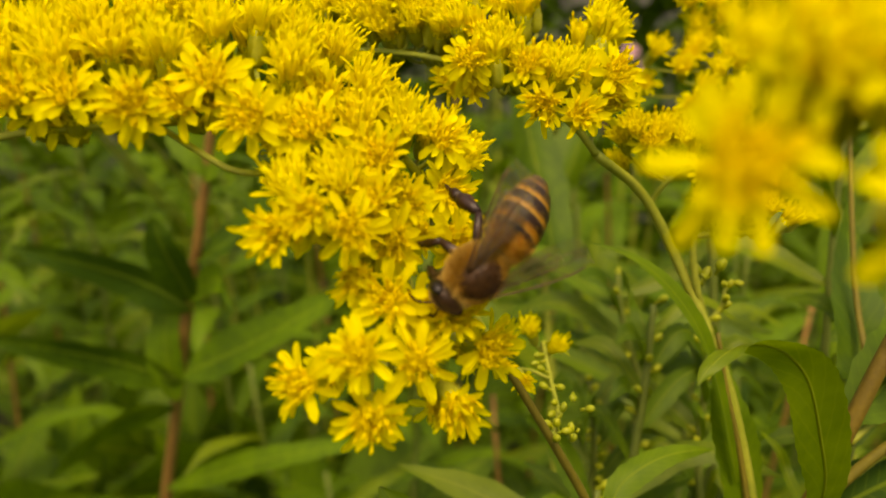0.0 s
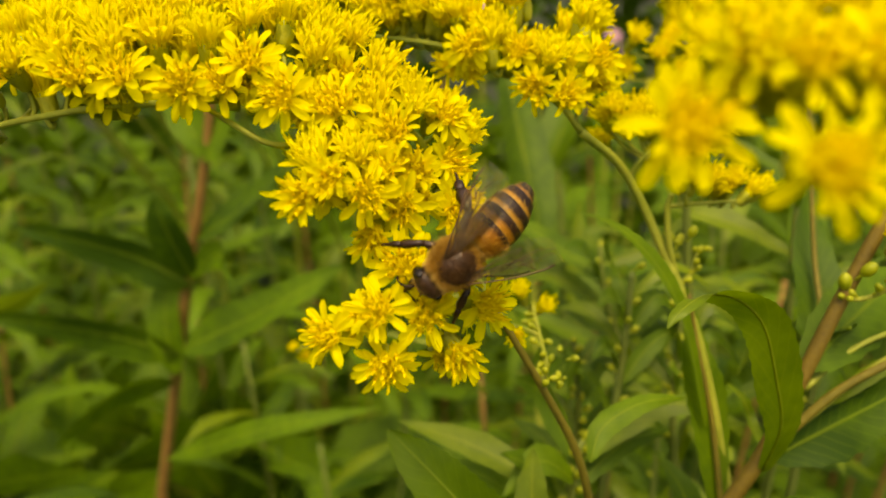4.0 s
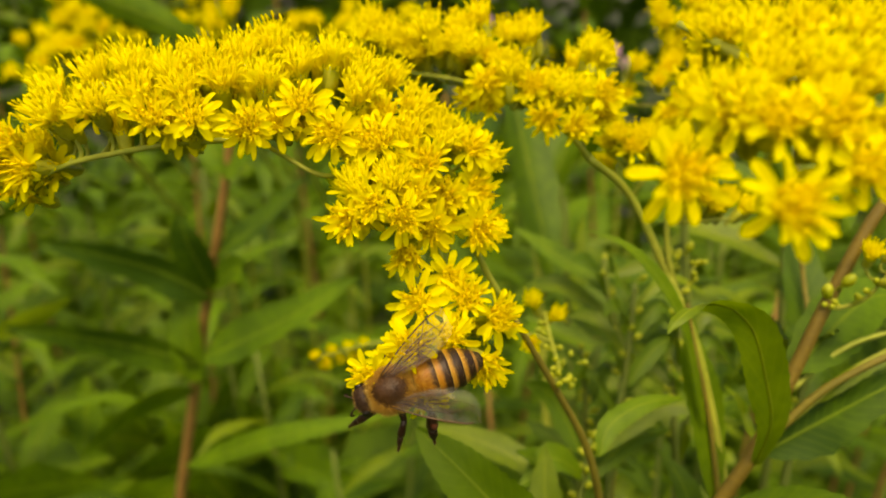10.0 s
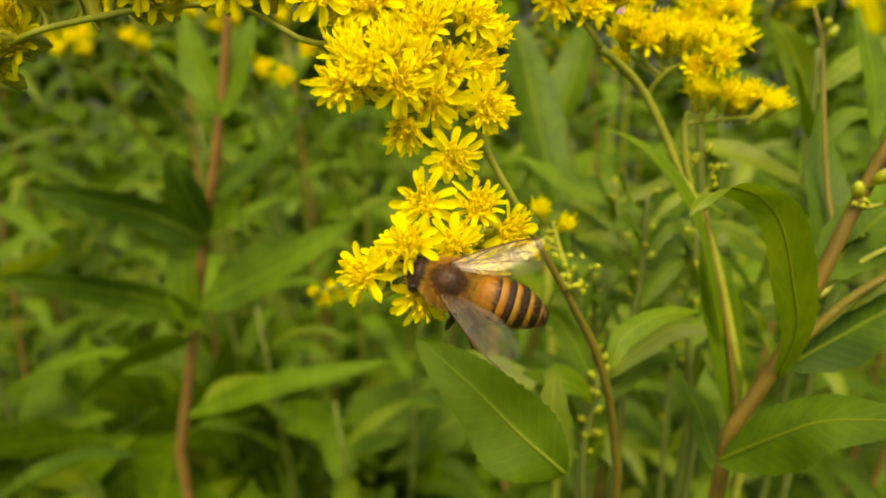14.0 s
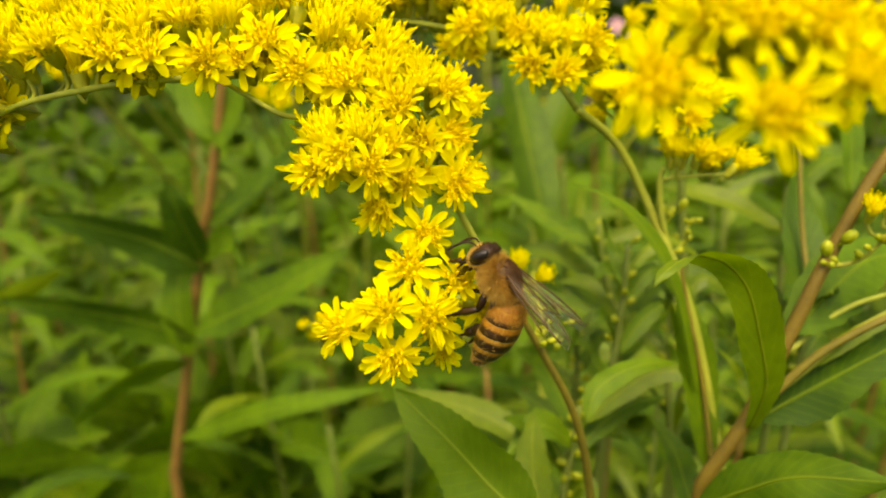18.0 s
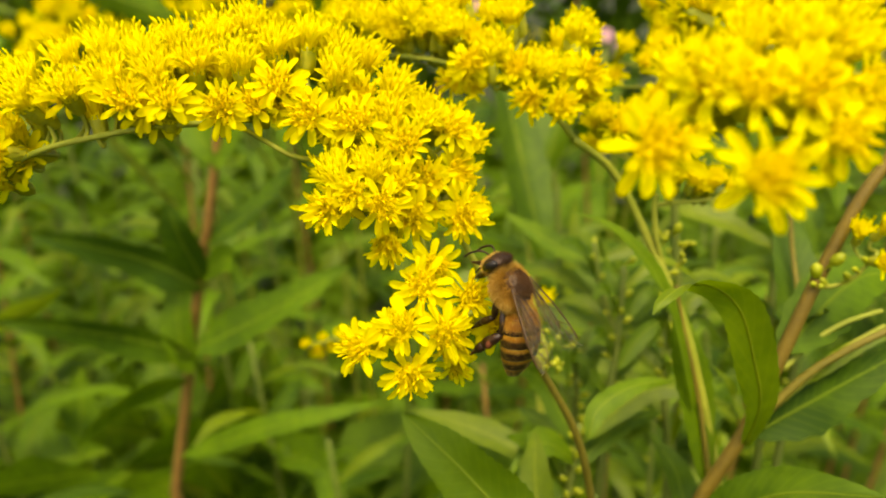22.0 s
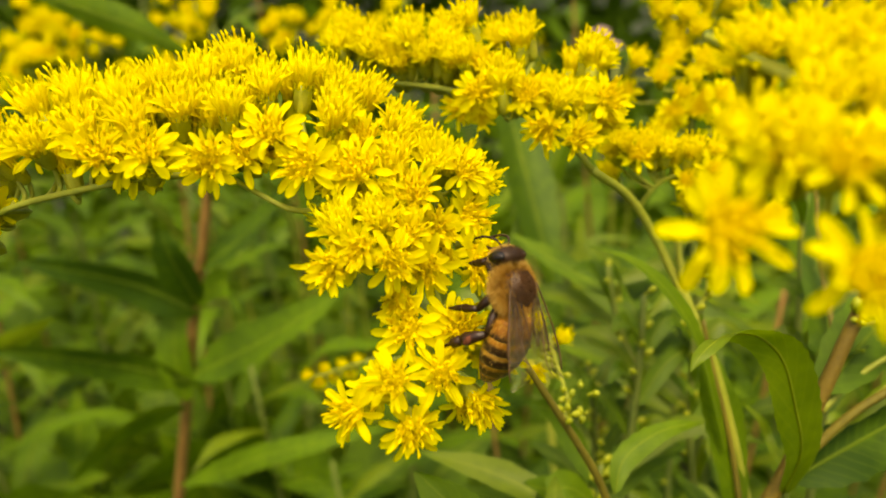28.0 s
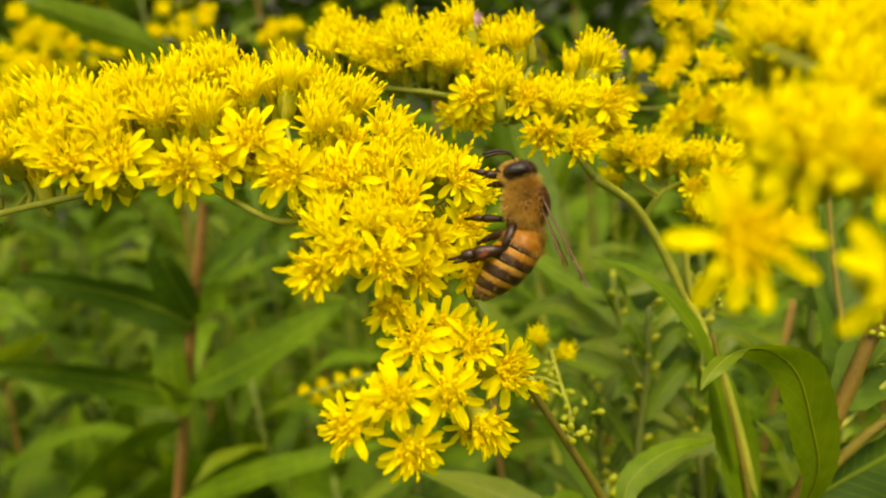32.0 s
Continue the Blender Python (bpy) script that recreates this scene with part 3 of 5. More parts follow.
# ---- the goldenrod close behind it ----
REAR_ARCH = [
    (14.0, 85, 16.7, 0, -0.1),
    (12.1, 87, 21.8, 0.2, 0.5),
    (8.4, 89, 23.1, -0.1, 0.3),
    (18.0, 87, 21.8, 0.5, 0.2),
    (17.4, 93, 28.6, 0.2, 0.8),
    (5.4, 90, 25.3, -0.1, 0.4),
    (8.6, 96, 31.6, 0, 0.9),
    (1.3, 90, 22.9, -0.1, -0.3),
    (2.3, 92, 27.9, 0, 0.5),
    (-1.7, 94, 28.9, 0, 0.6),
    (-5.1, 95, 30.0, -0.1, 0.6),
    (-8.5, 97, 29.7, -0.1, 0.5),
    (-11.1, 98, 31.3, -0.2, 0.7),
    (-13.8, 100, 32.8, -0.2, 0.7),
    (-0.7, 97, 32.8, 0, 0.9),
    (-17.4, 100, 33.3, -0.2, 0.8),
    (18.7, 90, 19.2, 0.3, 0.3),
    (10.3, 88, 18.8, -0.1, -0.3),
]
REAR_SIDE = [
    (22.9, 97, 17.0, -0.3, 0.6),
    (25.0, 98, 15.6, -0.1, 0.3),
    (27.0, 99, 16.8, 0.0, 0.8),
    (29.4, 98, 15.8, 0.0, 0.75),
    (32.3, 97, 15.3, 0.1, 0.75),
    (35.3, 96, 15.3, 0.4, 0.7),
    (37.4, 97, 15.0, 0.75, 0.4),
    (34.2, 95, 12.6, 0.2, -0.2),
    (22.8, 104, 13.5, -0.4, 0.4),
]
REAR_LOW = [
    (33.1, 97, 7.5, -0.1, 0.75),
    (36.3, 97, 7.1, 0.1, 0.8),
    (39.8, 98, 6.8, 0.2, 0.8),
    (42.3, 98, 5.7, 0.6, 0.6),
    (38.0, 99, 6.0, 0.2, 0.5),
]
base = Vector((0.05, 0.16, 0.0))
rear = thing("goldenrod_plant", Matrix.Translation(base), "taller goldenrod with a curved yellow raceme and narrow leaves", "plant", "goldenrods")
REAR = curve([(-22, 103, 29), (-12.9, 99, 28.1), (-4.3, 95, 26.2), (2.3, 92, 23.8), (8.6, 90, 20.5), (14.2, 90, 16.4), (17.1, 92, 13.4)])
REAR_STEM = curve([(17.1, 92, 13.4), (25, 100, 8.8), (31.4, 104, -1.8), (37.2, 105, -15.6), (41.8, 108, -32.8), (44.4, 110, -45)])
stem_part(rear, REAR, 0.3, 0.5, STEM, "flowering_branch")
stem_part(rear, REAR_STEM, 0.62, 0.85, STEM, "stem", "", base)
rng = random.Random(23)
spray(rear, REAR_ARCH, rng, REAR, 1.1, lambda y: y < 93)
spray(rear, filled(REAR_ARCH[:16], rng), rng, REAR, 1.05, lambda y: False)
spray(rear, filled(REAR_ARCH[4:16], rng, (-2, 2), (-1.5, 2.5)), rng, REAR, 1.1, lambda y: False)
spray(rear, filled(REAR_ARCH[1:12], rng, (1, 4), (-2.0, 2.0)), rng, REAR, 0.95, lambda y: False)
SIDE_UP = curve([(26.1, 103.0, 8.0), (27.5, 101.0, 10.5), (29.5, 100.0, 12.2), (32.9, 99.0, 13.0), (36.7, 98.0, 13.4)])
stem_part(rear, SIDE_UP, 0.4, 0.25, STEM, "side_branch")
SIDE_STALK = curve([(34.6, 106.0, -7.6), (32.4, 103.0, -2.0), (31.5, 101.0, 3.4), (31.8, 100.0, 5.6)])
stem_part(rear, SIDE_STALK, 0.55, 0.4, STEM, "side_branch")
SIDE = curve([(31.6, 101.0, 3.9), (33.6, 100.0, 4.1), (37.0, 99.0, 4.3), (41.4, 98.5, 4.6)])
stem_part(rear, SIDE, 0.4, 0.25, STEM, "side_branch")
spray(rear, REAR_SIDE, rng, SIDE_UP, 0.92, lambda y: False)
spray(rear, filled(REAR_SIDE[:8], rng, (1, 4), (-1.0, 0.8)), rng, SIDE_UP, 0.85, lambda y: False)
spray(rear, REAR_LOW, rng, SIDE, 0.82, lambda y: False)
spray(rear, filled(REAR_LOW, rng, (0.5, 3), (-0.6, 0.6)), rng, SIDE, 0.75, lambda y: False)
bud_spray(rear, curve([(33.2, 104, -3.0), (34.0, 103, -1.8), (35.2, 102, -1.0)]), rng, 3, 1.0)
SHOOT = curve([(34, 105, -8), (36, 104, -6), (36.6, 104, -3.5), (36.8, 104, -2)])
stem_part(rear, SHOOT, 0.35, 0.2, STEM, "side_branch")
bud_spray(rear, SHOOT, rng, 7)
near_leaf(rear, [(38.6, 105.0, -29.2), (36.6, 103.0, -21.4), (34.3, 101.0, -13.9), (31.2, 99.0, -7.5), (26.9, 97.0, -2.3), (22.4, 96.0, 1.0), (16.9, 95.0, 2.9)], 3.0, (0.5, 0.6, 0.6), MID_LEAF)
near_leaf(rear, [(41.4, 108, -43), (40.0, 107, -31.1), (38.5, 106, -23.8), (36.8, 105, -17.1), (35.3, 104, -8)], 6.6, (0.95, 0.2, 0.1), MID_LEAF, cup=0.15)
stem_part(rear, curve([(42.0, 107.4, -44), (40.3, 106.4, -31.1), (38.8, 105.4, -23.8), (37.1, 104.4, -17.1), (35.6, 103.6, -9)]), 0.5, 0.28, OLIVE, "leaf_rib", "tan leaf rib")

# ---- the goldenrod with a brown leaning stem ----
base = Vector((0.03, 0.13, 0.0))
side_plant = thing("goldenrod_plant", Matrix.Translation(base), "goldenrod with a reddish-brown leaning stem and broad leaves", "plant", "goldenrods")
rng_buds = random.Random(37)
RIGHT = curve([(68, 88, 20), (62.5, 89, 10), (58.0, 90.5, 2.6), (52.6, 93, -9.6), (48.7, 95, -19.6), (44.0, 97.5, -31.4), (38.0, 101, -43.0)])
stem_part(side_plant, RIGHT, 0.85, 1.2, BARK, "stem", "", base)
near_leaf(side_plant, [(43.8, 97.0, -33.5), (43.2, 90.0, -25.8), (39.9, 84.0, -18.3), (36.4, 79.0, -11.7), (32.9, 76.0, -8.6), (29.5, 73.5, -7.5), (26.4, 71.5, -7.5), (23.6, 70.0, -9.0), (22.0, 69.2, -10.8)], 7.2, (0.95, 0.1, 0.3), FRESH_LEAF, "leaf with a curled-over tip", twist=-0.2, slim=0.42, cup=0.22, steps=7, teeth=0.03)
stem_part(side_plant, curve([(64.8, 92.0, -15.2), (59.4, 93.0, -17.8), (53.1, 95.0, -22.2), (47.1, 97.0, -28.5), (42.8, 98.0, -32.6)]), 0.5, 0.8, OLIVE, "side_branch")
near_leaf(side_plant, [(35.5, 98, -46), (40.4, 90, -40.5), (45.1, 84, -36.8), (54, 77, -35.4)], 9.5, (0.1, 0.5, 0.85), MID_LEAF, steps=12, teeth=0.03, wave=0.06)
near_leaf(side_plant, [(45.6, 99.0, -32.5), (52.7, 97.0, -27.8), (58.7, 95.0, -23.7), (69.0, 92.0, -17.1)], 9.0, (0.3, 0.4, 0.8), LEAF)
near_leaf(side_plant, [(49, 95, -19), (58, 99, -12), (66, 103, -8), (78, 108, -8)], 10.0, (0.1, 0.5, 0.85), LEAF)
near_leaf(side_plant, [(54, 93, -13), (59.8, 112, -16), (61.2, 117, -7.4), (62.2, 121, 1.9), (63.4, 124, 11.7)], 8.4, (1, 0.2, 0.1), MID_LEAF, cup=0.12)
stem_part(side_plant, curve([(59.9, 111, -16), (60.4, 115.4, -6), (60.4, 116.6, 4.3), (60.7, 117.6, 13.6), (60.9, 118.6, 20.8), (60.2, 120.0, 27.0)]), 0.5, 0.3, OLIVE, "side_branch", "thin tan stalk")
bud_spray(side_plant, curve([(60.8, 118.4, 19.5), (61.3, 118.6, 21), (60.9, 119, 22.5)]), rng_buds, 3, 1.0)
near_leaf(side_plant, [(70.9, 120.0, 3.5), (71.5, 121.0, 12.9), (70.0, 122.0, 24.2), (69.0, 124.0, 34.0)], 4.6, (1, 0.1, 0.1), LEAF)
for line in ([(49.2, 96.0, -21.9), (54.7, 97.0, -17.7), (60.3, 98.0, -15.0), (66.5, 99.0, -13.4)], [(47.6, 98.0, -28.9), (53.5, 97.0, -23.7), (59.1, 96.0, -18.7), (64.6, 95.0, -15.3)]):
    stem_part(side_plant, curve(line), 0.5, 0.32, STEM, "side_branch")
near_leaf(side_plant, [(53.5, 97.0, -24.2), (58.5, 97.0, -20.2), (64.0, 97.0, -17.4), (72.0, 98.0, -15.5)], 2.6, (0.2, 0.5, 0.8), FRESH_LEAF)
near_leaf(side_plant, [(47.2, 104.0, -33.0), (47.5, 110.0, -29.5), (46.3, 110.0, -26.2), (43.4, 110.0, -23.2)], 1.8, (0.9, 0.3, 0.3), FRESH_LEAF)
near_leaf(side_plant, [(41.5, 112.0, -54.0), (40.7, 118.0, -48.4), (39.1, 119.0, -42.6), (35.0, 121.0, -36.8)], 5.6, (0.9, 0.4, 0.3), MID_LEAF)
rng = random.Random(31)
TWIG = curve([(53, 93, -9), (55, 91.5, -9), (57.5, 90, -7.5), (60, 88.5, -4)])
stem_part(side_plant, TWIG, 0.4, 0.25, STEM, "side_branch")
bud_spray(side_plant, TWIG, rng, 8)
spray(side_plant, [(57.0, 88, -1.6, -0.1, 0.6), (59.5, 87, -5.5, 0.2, 0), (60.5, 88, -1.0, 0.3, 0.6)], rng, TWIG, 0.8, lambda y: False)
bud_spray(side_plant, curve([(52.4, 93, -9.5), (53.4, 92, -7.4), (54.0, 91.5, -6.0)]), rng, 2, 1.25)

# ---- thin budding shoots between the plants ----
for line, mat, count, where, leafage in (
    (curve([(32, 150, -1.5), (32.5, 150, -8), (34.6, 152, -15.6), (38, 155, -25.8), (37, 160, -37)]), SHADED_STEM, 6, (0.05, 0.23), 1.0),
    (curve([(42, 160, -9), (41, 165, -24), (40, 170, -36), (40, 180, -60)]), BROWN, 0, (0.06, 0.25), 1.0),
    (curve([(22.5, 120, -35), (21.5, 120, -42), (20, 122, -50), (20, 124, -60)]), SHADED_STEM, 14, (0.03, 0.20), 1.0),
    (curve([(62, 190, -5), (60, 195, -30), (58, 200, -60), (58, 210, -95)]), SHADED_STEM, 8, (0.07, 0.30), 1.0),
    (curve([(40, 250, 20), (42, 255, -20), (45, 262, -60), (48, 275, -110)]), SHADED_STEM, 0, (0.05, 0.36), 1.0),
    (curve([(95, 260, 30), (97, 265, -10), (100, 272, -60), (104, 285, -110)]), SHADED_STEM, 0, (0.11, 0.37), 1.0),
    (curve([(66, 130, 22), (65, 132, 5), (65, 135, -13), (66, 142, -40)]), SHADED_STEM, 0, (0.09, 0.22), 1.0),
    (curve([(31.7, 122.0, -6.2), (31.0, 123.0, -15.7), (29.9, 125.0, -26.7), (27.7, 128.0, -45.8)]), SHADED_STEM, 8, (0.045, 0.2), 0.5),
    (curve([(42.5, 128.0, -12.0), (41.7, 129.0, -23.1), (41.6, 131.0, -34.6), (44.2, 136.0, -54.2)]), SHADED_STEM, 10, (0.05, 0.215), 0.5),
    (curve([(64.1, 120.0, -7.7), (63.6, 121.0, -17.2), (63.0, 123.0, -29.1), (61.3, 127.0, -47.3)]), SHADED_STEM, 12, (0.07, 0.2), 0.5),
    (curve([(23.2, 132.0, -19.8), (24.3, 133.0, -30.1), (24.1, 135.0, -39.7), (22.8, 140.0, -56.3)]), SHADED_STEM, 12, (0.035, 0.22), 0.5),
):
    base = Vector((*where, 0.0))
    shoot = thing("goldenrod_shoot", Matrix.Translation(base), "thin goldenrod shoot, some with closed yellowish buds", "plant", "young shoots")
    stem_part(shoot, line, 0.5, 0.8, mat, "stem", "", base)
    bud_spray(shoot, line[: max(1, len(line) * 3 // 4)], rng, count, 0.9)
    for k in range(9):
        p = line[len(line) * (2 + k) // 12]
        a = 2.2 * k + rng.uniform(-0.5, 0.5)
        out, ln = Vector((math.cos(a), 0.5 * math.sin(a) + 0.2, 0.15)), leafage * rng.uniform(20, 34)
        tip = p + out * ln + Vector((0, 0, rng.uniform(-6, 10)))
        near_leaf(shoot, [p, p + out * ln * 0.5 + Vector((0, 0, rng.uniform(2, 8))), tip], rng.uniform(3.5, 6) * (0.3 + 0.7 * leafage), (rng.uniform(-0.3, 0.3), 0.6, 0.8), PALE_LEAF if k % 4 == 0 else MID_LEAF)

# ---- yellow plume farther off, and the spray close to the lens ----
RIGHT_PLUME = [
    (38.7, 130, 33.3, -0.2, 0.5),
    (46.5, 130, 36.1, 0.1, 0.6),
    (47.2, 135, 43.1, 0.2, 0.6),
    (40.2, 128, 26.8, -0.2, 0.2),
    (49.0, 128, 29.0, 0.2, 0.3),
    (41.4, 135, 46.6, -0.2, 0.6),
    (55.3, 138, 48.1, 0.1, 0.7),
    (50.2, 140, 50.6, 0, 0.8),
    (57.5, 135, 39.7, 0.4, 0.5),
    (48.2, 132, 27.6, 0.1, 0.1),
]
base = Vector((0.06, 0.24, 0.0))
plume = thing("goldenrod_plant", Matrix.Translation(base), "goldenrod with a dense upright yellow plume", "plant", "goldenrods")
PLUME = curve([(52, 142, 58), (49, 138, 46), (46, 133, 34), (45, 133, 22), (46, 137, 5), (50, 146, -30)])
stem_part(plume, PLUME, 0.4, 0.9, SHADED_STEM, "stem", "", base)
rng = random.Random(41)
spray(plume, RIGHT_PLUME, rng, PLUME, 1.0, lambda y: False)
for spread, size in ((4, 0.9), (5, 1.0), (6, 0.9)):
    spray(plume, [(x + rng.uniform(-spread, spread), y + rng.uniform(-2, 6), z + rng.uniform(-4, 4), rng.uniform(-0.4, 0.4), az) for x, y, z, ax, az in RIGHT_PLUME], rng, PLUME, size, lambda y: False)
FRONT_SPRAY = [
    (11.2, 30, 3.8, -0.1, 0),
    (16.6, 26, 1.5, 0.1, -0.05),
    (15.6, 31, 8.2, -0.4, 0.5),
    (17.5, 29, 7.0, 0, 0.4),
    (20.8, 29, 7.0, 0.3, 0.2),
    (18.8, 33, 10.9, -0.2, 0.7),
    (21.4, 32, 10.7, 0.1, 0.7),
    (24.5, 32, 10.3, 0.3, 0.6),
    (19.1, 36, 14.2, -0.2, 0.8),
    (22.3, 35, 14.3, 0, 0.8),
    (25.9, 35, 14.3, 0.2, 0.8),
    (22.3, 28, 4.3, 0.4, 0),
    (17.0, 38, 15.2, -0.4, 0.7),
    (25.0, 30, 6.8, 0.5, 0.2),
    (15.6, 31, 8.1, -0.3, 0.4),
]
base = Vector((0.06, 0.02, 0.0))
front = thing("goldenrod_plant", Matrix.Translation(base), "goldenrod spray of large yellow heads close by", "plant", "goldenrods")
FRONT = curve([(14, 39, 17), (17, 36, 14), (21, 34, 11), (28, 34, 8), (38, 38, 0), (48, 48, -40)])
stem_part(front, FRONT, 0.3, 1.2, STEM, "stem", "", base)
rng = random.Random(53)
spray(front, FRONT_SPRAY[:2], rng, FRONT, 1.12)
spray(front, FRONT_SPRAY[2:], rng, FRONT, 1.0)
spray(front, filled(FRONT_SPRAY[2:], rng, (2, 5), (-0.4, 1.2)), rng, FRONT, 0.95, lambda y: False)


# ---- ground, stand of goldenrod behind, hedge ----
def ground():
    s, n = Shape(), 60
    rows, uvs = [], []
    for i in range(n + 1):
        row = []
        for k in range(n + 1):
            x, y = (k / n - 0.5), (i / n - 0.5)
            x, y = 60000 * abs(x) ** 3 * 4 * (1 if x > 0 else -1), 60000 * abs(y) ** 3 * 4 * (1 if y > 0 else -1)
            row.append((x, y, 25 * noise.noise((x / 300, y / 300, 0)) + 8 * noise.noise((x / 60, y / 60, 3)) - 20))
        rows.append(row)
        uvs.append([(0.5, 0.5)] * (n + 1))
    ob = new("ground", s.sheet(rows, uvs).mesh("ground", SOIL))
    return tagged(ob, "dark damp soil under the goldenrod stand", "ground", "", "structure")


ground()


def tall_plant(rng, height, leaves, brown, flowers=0, size=1.0):
    """A leafy goldenrod stem standing at the origin; built once and copied."""
    t = thing("goldenrod_plant", Matrix(), "leafy goldenrod stem with long lance-shaped leaves", "plant", "goldenrods")
    line = curve([(0, 0, 0), (rng.uniform(-20, 20), rng.uniform(-20, 20), height * 0.5), (rng.uniform(-25, 25), rng.uniform(-25, 25), height)], 12)
    part("stem", Shape().tube(line, [2.4 - 1.3 * i / (len(line) - 1) for i in range(len(line))], 8).mesh("stem", BROWN if brown else SHADED_STEM), t)
    for k in range(leaves):
        u = 0.42 + 0.57 * k / leaves
        p = line[min(int(u * (len(line) - 1)), len(line) - 1)].lerp(line[min(int(u * (len(line) - 1)) + 1, len(line) - 1)], (u * (len(line) - 1)) % 1)
        a = 2.4 * k + rng.uniform(-0.3, 0.3)
        out = Vector((math.cos(a), math.sin(a), 0))
        ln = size * (95 - 45 * max(0, (u - 0.6) / 0.4)) * rng.uniform(0.85, 1.15)
        rise = rng.uniform(0.35, 0.9)
        pts = [p, p + out * ln * 0.35 + Vector((0, 0, ln * 0.35 * rise)), p + out * ln * 0.7 + Vector((0, 0, ln * 0.45 * rise)), p + out * ln + Vector((0, 0, ln * (0.45 * rise - rng.uniform(0.05, 0.35))))]
        part("leaf", leaf_shape(pts, ln * rng.uniform(0.17, 0.23), out.cross(Vector((0, 0, 1))) * -1, steps=4).mesh("leaf", PALE_LEAF if rng.random() < 0.18 else LEAF), t)
    if flowers:
        s = Shape()
        top = line[-1]
        for k in range(flowers):
            u = k / flowers
            a, r = 2.4 * k, 8 + 26 * (1 - u)
            c = top + Vector((math.cos(a) * r, math.sin(a) * r, -30 + 90 * u))
            m = Matrix.Translation(c) @ facing((math.cos(a) * 0.5, math.sin(a) * 0.5, 0.8))
            for q in range(9):
                rows, uvs = PETAL_GRIDS[q % 4]
                b = Matrix.Rotation(q * 0.7, 4, "Z") @ Matrix.Translation((0.5, 0, 0)) @ Matrix.Rotation(-0.6, 4, "Y")
                one = [rows[0][0], rows[0][4], rows[4][4], rows[6][2], rows[4][0]]
                s.add(one, [(0, 1, 2, 3, 4)], m @ b)
        tagged(part("plume", s.mesh("plume", PETAL), t, "yellow flower plume"), kind="stuff")
    return t


rng = random.Random(77)
KINDS = [tall_plant(rng, 1000, 30, True), tall_plant(rng, 960, 32, False), tall_plant(rng, 1040, 28, True, 0, 1.1), tall_plant(rng, 1000, 22, False, 60)]
# the marked brown stem with its leaves, and the stand round it: x, y in metres, turn, kind, height
STAND = [
    (-0.12, 0.36, 20, 1, 0.95), (-0.21, 0.30, 80, 1, 1.0), (-0.15, 0.42, 150, 2, 0.93), (-0.30, 0.46, 210, 0, 0.98), (-0.03, 0.34, 300, 1, 0.93),
    (0.05, 0.44, 10, 2, 0.90), (0.14, 0.33, 130, 1, 0.95), (0.19, 0.25, 250, 0, 0.94), (0.27, 0.37, 40, 2, 0.97), (-0.40, 0.62, 70, 1, 1.0),
    (-0.22, 0.66, 190, 3, 0.97), (0.0, 0.60, 320, 0, 0.92), (0.20, 0.55, 100, 1, 0.93), (0.37, 0.58, 230, 0, 0.97), (0.10, 0.72, 15, 3, 0.90),
    (-0.03, 0.26, 95, 1, 0.855), (0.035, 0.25, 205, 2, 0.82), (0.10, 0.235, 310, 1, 0.84), (-0.075, 0.31, 60, 1, 0.87), (0.13, 0.29, 165, 0, 0.885),
    (-0.19, 0.25, 240, 2, 0.86), (-0.36, 0.85, 35, 3, 1.0), (-0.10, 0.90, 260, 1, 0.95), (0.32, 0.80, 160, 3, 0.95), (0.55, 0.75, 55, 0, 0.97), (-0.60, 0.85, 145, 2, 1.0),
    (-0.28, 0.55, 15, 1, 1.06), (-0.12, 0.52, 95, 1, 1.04), (0.02, 0.50, 175, 1, 1.02), (0.12, 0.56, 250, 2, 1.0), (0.25, 0.50, 330, 1, 1.05), (0.31, 0.46, 130, 0, 1.0), (0.08, 0.38, 45, 1, 0.97),
    (-0.36, 0.66, 25, 1, 1.07), (-0.24, 0.74, 110, 1, 1.05), (-0.13, 0.68, 200, 2, 1.03), (-0.04, 0.78, 290, 1, 1.06), (-0.46, 0.78, 330, 2, 1.04), (0.42, 0.7, 60, 1, 1.04),
]
used = set()
base = Vector((-0.13, 0.32, 0.0))
left = thing("goldenrod_plant", Matrix.Translation(base), "goldenrod with a thin reddish-brown stem and drooping leaves", "plant", "goldenrods")
LEFT = curve([(-66, 208, 58), (-71.4, 220, 34.8), (-78.3, 232, 8.8), (-85.9, 245, -13.9), (-98.6, 270, -53.2), (-112.3, 295, -99.4)])
stem_part(left, LEFT, 1.3, 2.2, BROWN, "stem", "", base)
